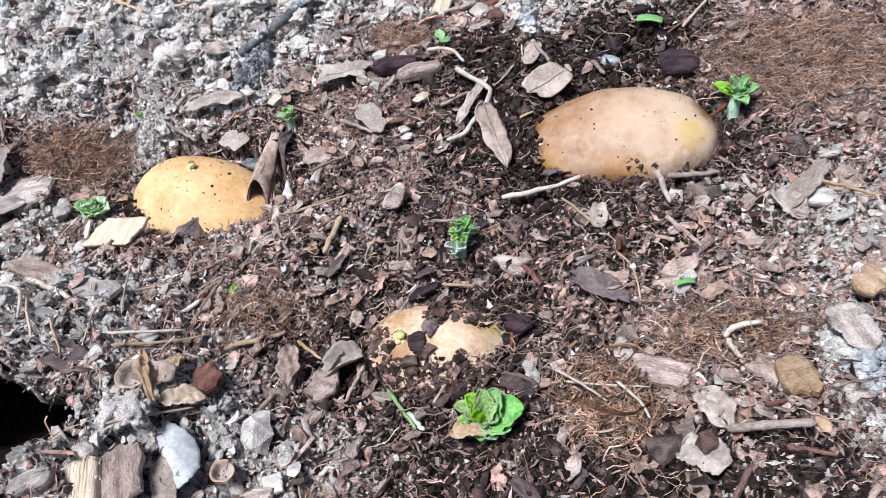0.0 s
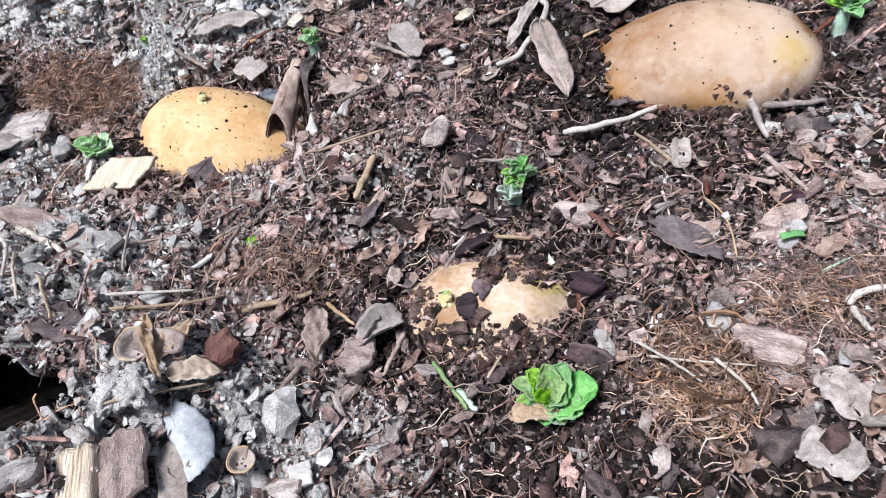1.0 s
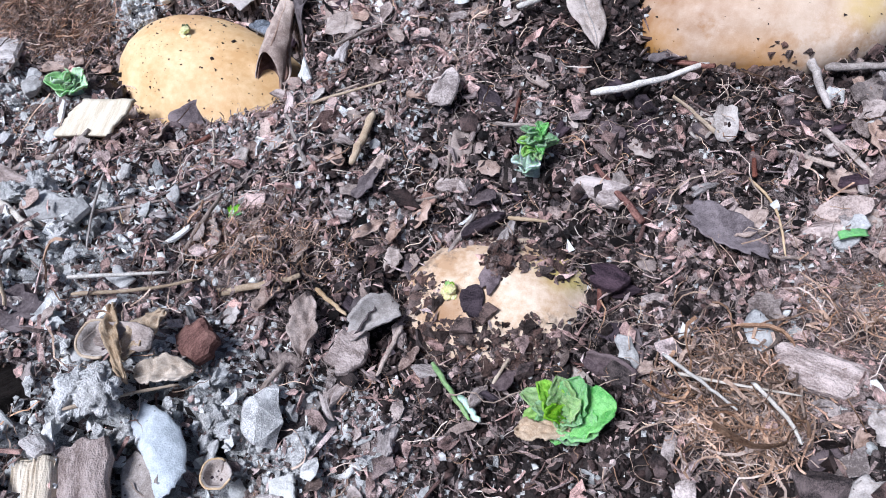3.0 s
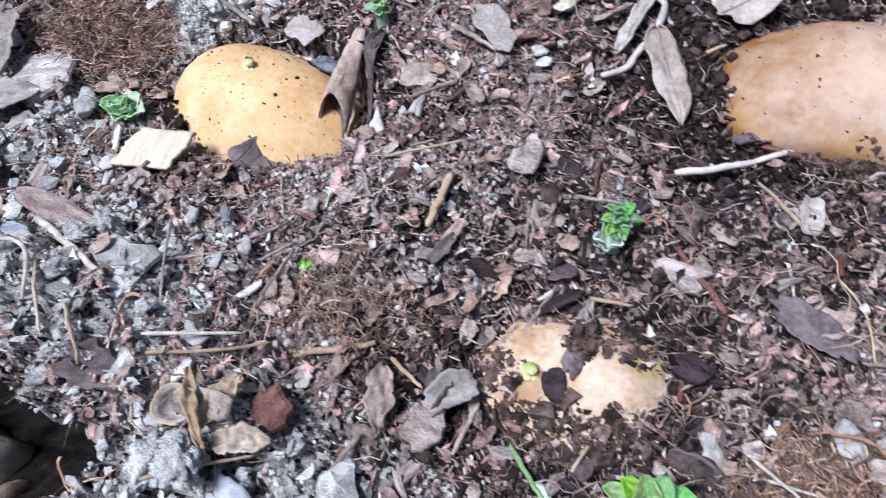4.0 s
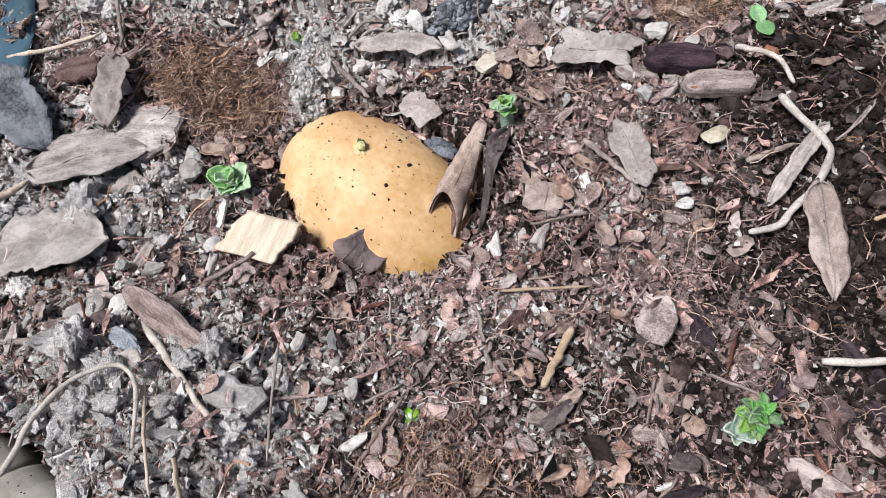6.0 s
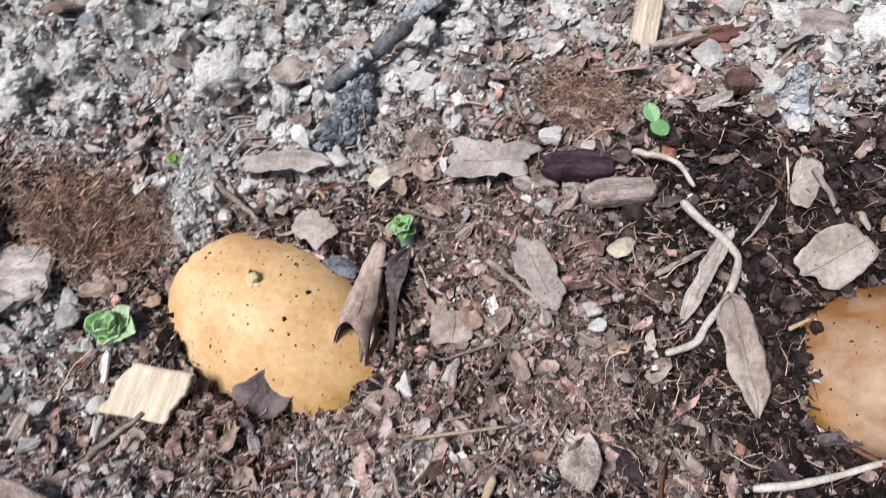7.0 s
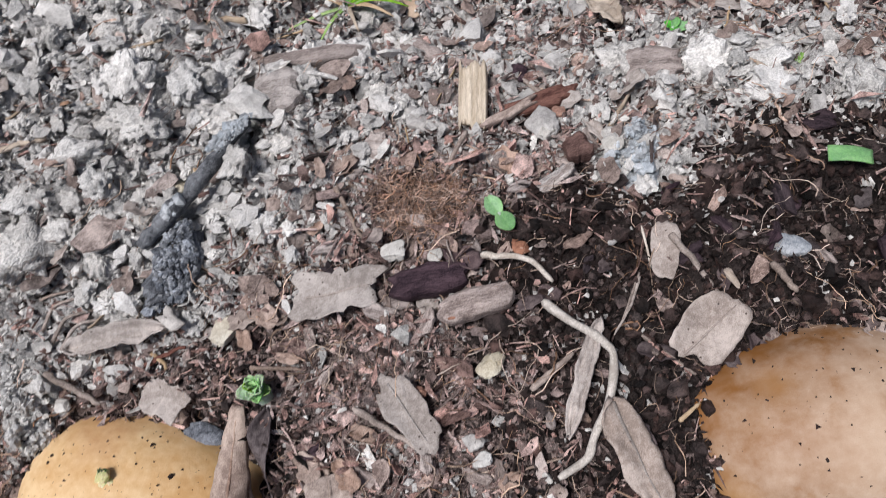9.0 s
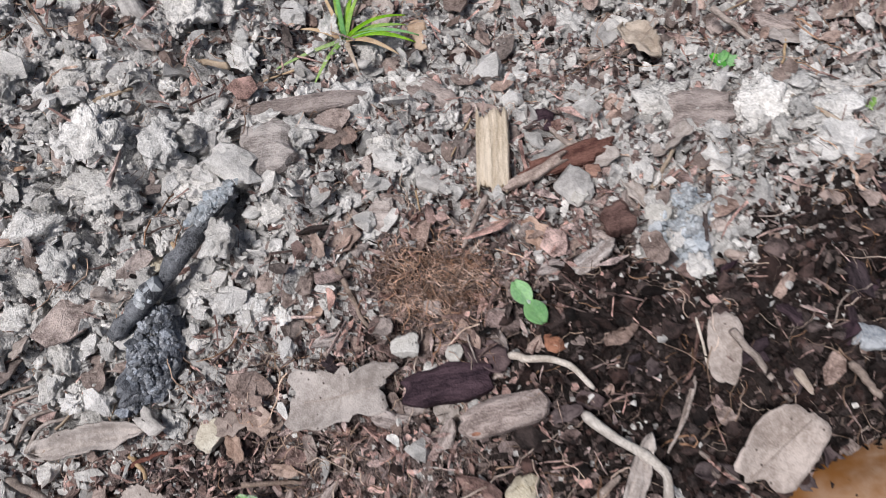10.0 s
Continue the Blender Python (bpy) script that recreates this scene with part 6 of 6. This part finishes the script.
clod(-0.1734, 0.3502, 0.0081, 0.0033, 41, CRUMB_BLUE, "pale grey crumb on the charred stick", seed=90, raised=0.0085)
clod(-0.2385, 0.3092, 0.0085, 0.0111, -2, CRUMB_ASH, "pale ashy clod under a green bud", seed=91)
clod(-0.2341, 0.3002, 0.0118, 0.0112, -0, CRUMB_ASH, "pale ashy clod of dried soil", seed=92)
clod(-0.2314, 0.2905, 0.0128, 0.0124, 4, CRUMB_ASH, "pale ashy clod at the yellow potato", seed=93)


def soil_on(ob, count, spread, material, label, size, patchy=0.0, front=0.0):
    """Soil stuck to a potato's upper side."""
    xs, ys, zs = [], [], []
    rnd = random.Random(count)
    c = ob.matrix_world.translation
    while len(xs) < count:
        a, r = rnd.uniform(0, 6.283), math.sqrt(rnd.random()) * spread
        px, py = c.x + r * math.cos(a), c.y + r * math.sin(a) * 0.72
        if front and py > c.y - front + 0.008 * noise.noise(Vector((px * 120, 4, 0))):
            count -= 0.5
            continue
        if patchy and noise.noise(Vector((px * 95, py * 95, 1.5))) < patchy:
            count -= 0.5
            continue
        xs.append(px), ys.append(py), zs.append(top_of(ob, px, py))
    n = len(xs)
    s = size * np.exp(RNG.normal(0, 0.5, n))
    d = litter("soil_specks", CRUMBS[:4] + FLAKES[:3] + GRIT + CHAFF[:8], np.array(xs), np.array(ys), np.array(zs) + s * 0.2, s, 0.6, material, label, "", 0.3)
    d.parent = ob
    d.matrix_parent_inverse = ob.matrix_world.inverted()


soil_on(p_yellow, 170, 0.040, CRUMB_DARK, "stuck specks of dark soil", 0.00029)
soil_on(p_yellow, 200, 0.042, CRUMB_DARK, "patches of stuck soil crumbs", 0.00027, 0.32)
soil_on(p_pale, 130, 0.041, CRUMB_DARK, "stuck specks of dark soil", 0.00032)
soil_on(p_dirty, 1500, 0.033, CRUMB_UMBER, "clinging crumbs of dark soil", 0.0008, 0.06)
soil_on(p_dirty, 1700, 0.033, CRUMB_UMBER, "dark soil heaped against the potato", 0.0009, -0.25, 0.011)
soil_on(p_pale, 800, 0.046, CRUMB_UMBER, "dark soil heaped against the potato", 0.0009, -0.15, 0.0262)
soil_on(p_dirty, 420, 0.031, CRUMB_BROWN, "clinging flakes of brown litter", 0.0009, 0.05)


def fibre_mat(cx, cy, rx, ry, count, label, tan=0.25, length=0.010, high=0.004, thick=False):
    """A tangled mat of coir and dead roots."""
    a, r = RNG.uniform(0, 2 * np.pi, count), np.sqrt(RNG.random(count)) * RNG.uniform(0.6, 1.15, count)
    x, y = cx + np.cos(a) * r * rx, cy + np.sin(a) * r * ry
    sel = ~blocked(x, y)
    x, y, r = x[sel], y[sel], r[sel]
    z = ground_z(x, y) + RNG.random(len(x)) * high * np.clip(1.2 - r, 0, 1) + 0.0012
    s = length * np.exp(RNG.normal(0, 0.4, len(x)))
    red = RNG.random(len(x)) > tan
    shapes = ROOTS if thick else MAT
    litter("coir_mat", shapes, x[red], y[red], z[red], s[red], 1.0, FIBRE_RED, label, "coir fibre", 0.35)
    litter("coir_mat", shapes, x[~red], y[~red], z[~red] + 0.0008, s[~red] * 1.4, 1.0, FIBRE_TAN, label.replace("reddish", "pale"), "coir fibre", 0.3)


# coir and dead roots
fibre_mat(-0.272, 0.288, 0.036, 0.020, 1500, "reddish brown coir mat beside the yellow potato", 0.30, 0.0085, thick=True)
fibre_mat(0.105, 0.312, 0.055, 0.036, 2700, "reddish brown coir and roots beyond the pale potato", 0.2, 0.009)
fibre_mat(0.006, 0.133, 0.018, 0.019, 620, "reddish tangle of roots and coir beside the sprout", 0.6, 0.012, thick=True)
fibre_mat(0.045, 0.155, 0.030, 0.016, 420, "reddish root tangle in brown litter", 0.5, 0.010)
fibre_mat(-0.094, 0.348, 0.018, 0.014, 650, "reddish coir tuft beside the weed seedling", 0.1, 0.009)
fibre_mat(-0.130, 0.168, 0.028, 0.016, 330, "reddish coir fibres around the tiny shoot", 0.4, 0.009)


# ---- loose chips and leaf scraps, one by one ----
def loose_pieces():
    rnd = random.Random(21)
    made = {}
    tones = {"grey": (STONE_GREY, LEAF_GREY, STONE_GREY), "dark": (BARK_DARK, LEAF_DARK, BARK_RED), "brown": (BARK_MAUVE, LEAF_BROWN, TWIG_GREY)}
    total, tries = 0, 0
    count = {"bark": 0, "leaf": 0, "twig": 0}
    while total < 780 and tries < 9000:
        tries += 1
        x, y = rnd.uniform(-0.40, 0.14), rnd.uniform(0.06, 0.46)
        if taken(x, y) or float(hollow(x, y)) > 0.002 or float(patch(np.array([x]), np.array([y]), COIR_AT)[0]) > 0.3:
            continue
        g, d, b = [float(v[0]) for v in kinds(np.array([x]), np.array([y]))]
        r = rnd.random()
        tone = "grey" if r < g else "dark" if r < g + d * 0.85 else "brown"
        if rnd.random() < (0.6 if g > 0.6 else 0.45 if d > 0.6 else 0.0):
            continue
        kind = rnd.choice(("bark", "bark", "leaf", "leaf", "twig"))
        variant = rnd.randrange(4)
        if count[kind] >= 295:
            continue
        count[kind] += 1
        key = (tone, kind, variant)
        if key not in made:
            m = tones[tone]
            word = {"grey": "dry grey", "dark": "dark moist", "brown": "brown"}[tone]
            if kind == "bark":
                verts, faces = slab(0.0080, 0.0050, 0.0014, variant + 31, 0.45, 0.5, 0.3, 13)
                ob = mesh_object("bark_flake", verts, faces, m[0], smooth=False)
                tagged(ob, word + " broken bark flake on the soil", "bark flake", group="loose bark flakes")
            elif kind == "leaf":
                def fn(u, v, k=variant):
                    s = (v - 0.5) * 2
                    w = 0.0032 * (math.sin(math.pi * (0.1 + 0.85 * u)) ** 0.5) * (1 + 0.6 * noise.noise(Vector((u * 5, 3 if s > 0 else 7, k * 3.0))))
                    return ((u - 0.5) * 0.0095, s * w, 0.0009 * s * s + 0.0012 * noise.noise(Vector((u * 3, s, k * 5.0))))
                verts, faces = sheet(fn, 12, 4, 0.00035)
                ob = mesh_object("leaf_scrap", verts, faces, m[1])
                tagged(ob, word + " curled scrap of dead leaf", "leaf scrap", group="loose leaf scraps")
            else:
                pts = [((i / 8 - 0.5) * 0.016, 0.0012 * noise.noise(Vector((i * 0.4, variant, 2))), 0.0008 * noise.noise(Vector((i * 0.5, variant, 7)))) for i in range(9)]
                verts, faces = tube(pts, [0.0007 * (1.1 - 0.05 * i) for i in range(9)], 6)
                ob = mesh_object("twig_bit", verts, faces, m[2] if tone != "grey" else TWIG_TAN)
                tagged(ob, word + " short broken twig lying on litter", "twig", group="short twigs")
            made[key] = ob
        else:
            ob = made[key]
            ob = copy_thing(ob, Matrix())
        k = 0.95 * math.exp(rnd.gauss(0, 0.32))
        ob.matrix_world = pose(x, y, gz(x, y) + 0.0022, rnd.gauss(0, 14), rnd.gauss(0, 14), rnd.uniform(0, 360)) @ Matrix.Diagonal((k, k * rnd.uniform(0.5, 1.05), k, 1))
        total += 1


loose_pieces()


# ---- dry clods, one by one ----
def dry_clods():
    """Lumps of dried soil with a crumbly skin, lying close together where the bed is dry."""
    rnd = random.Random(5)
    made, total, tries = {True: [], False: []}, 0, 0
    while total < 260 and tries < 4000:
        tries += 1
        x, y = rnd.uniform(-0.40, 0.13), rnd.uniform(0.10, 0.45)
        if rnd.random() > float(patch(np.array([x]), np.array([y]), GREY_AT)[0]) - 0.35 or taken(x, y) or float(hollow(x, y)) > 0.010 or float(patch(np.array([x]), np.array([y]), COIR_AT)[0]) > 0.2:
            continue
        north = y > 0.255
        if len(made[north]) < 6:
            k = len(made[north]) + (0 if north else 6)
            bm = bmesh.new()
            bmesh.ops.create_icosphere(bm, subdivisions=4, radius=1)
            for v in bm.verts:
                d = v.co.normalized()
                lump = 1 + 0.45 * noise.noise(d * 1.3 + Vector((k * 5.0, 0, 0)))
                for f, amp in ((2.4, 0.42), (5.5, 0.22), (12.0, 0.11)):
                    lump += amp * (abs(noise.noise(d * f + Vector((0, k * 3.0, f)))) * 1.6 - 0.3)
                v.co = Vector((d.x * 0.0052, d.y * 0.0040, d.z * 0.0030)) * lump
            me = bpy.data.meshes.new("dry_clod")
            bm.to_mesh(me)
            bm.free()
            me.materials.append(CLOD_GREY if north else CLOD_DULL)
            me.polygons.foreach_set("use_smooth", [True] * len(me.polygons))
            ob = tagged(new("dry_clod", me), "crumbly pale grey clod of dried soil" if north else "crumbly dull grey clod of dried soil", "clod", group="dry clods on the bed")
            made[north].append(ob)
        else:
            ob = copy_thing(rnd.choice(made[north]), Matrix())
        k = math.exp(rnd.gauss(-0.05, 0.30))
        ob.matrix_world = pose(x, y, gz(x, y) + 0.0010 * k, rnd.gauss(0, 15), rnd.gauss(0, 15), rnd.uniform(0, 360)) @ Matrix.Diagonal((k, k * rnd.uniform(0.8, 1.25), k, 1))
        footprint(x, y, 0.0035 * k, 0.003 * k, 0)
        total += 1


dry_clods()
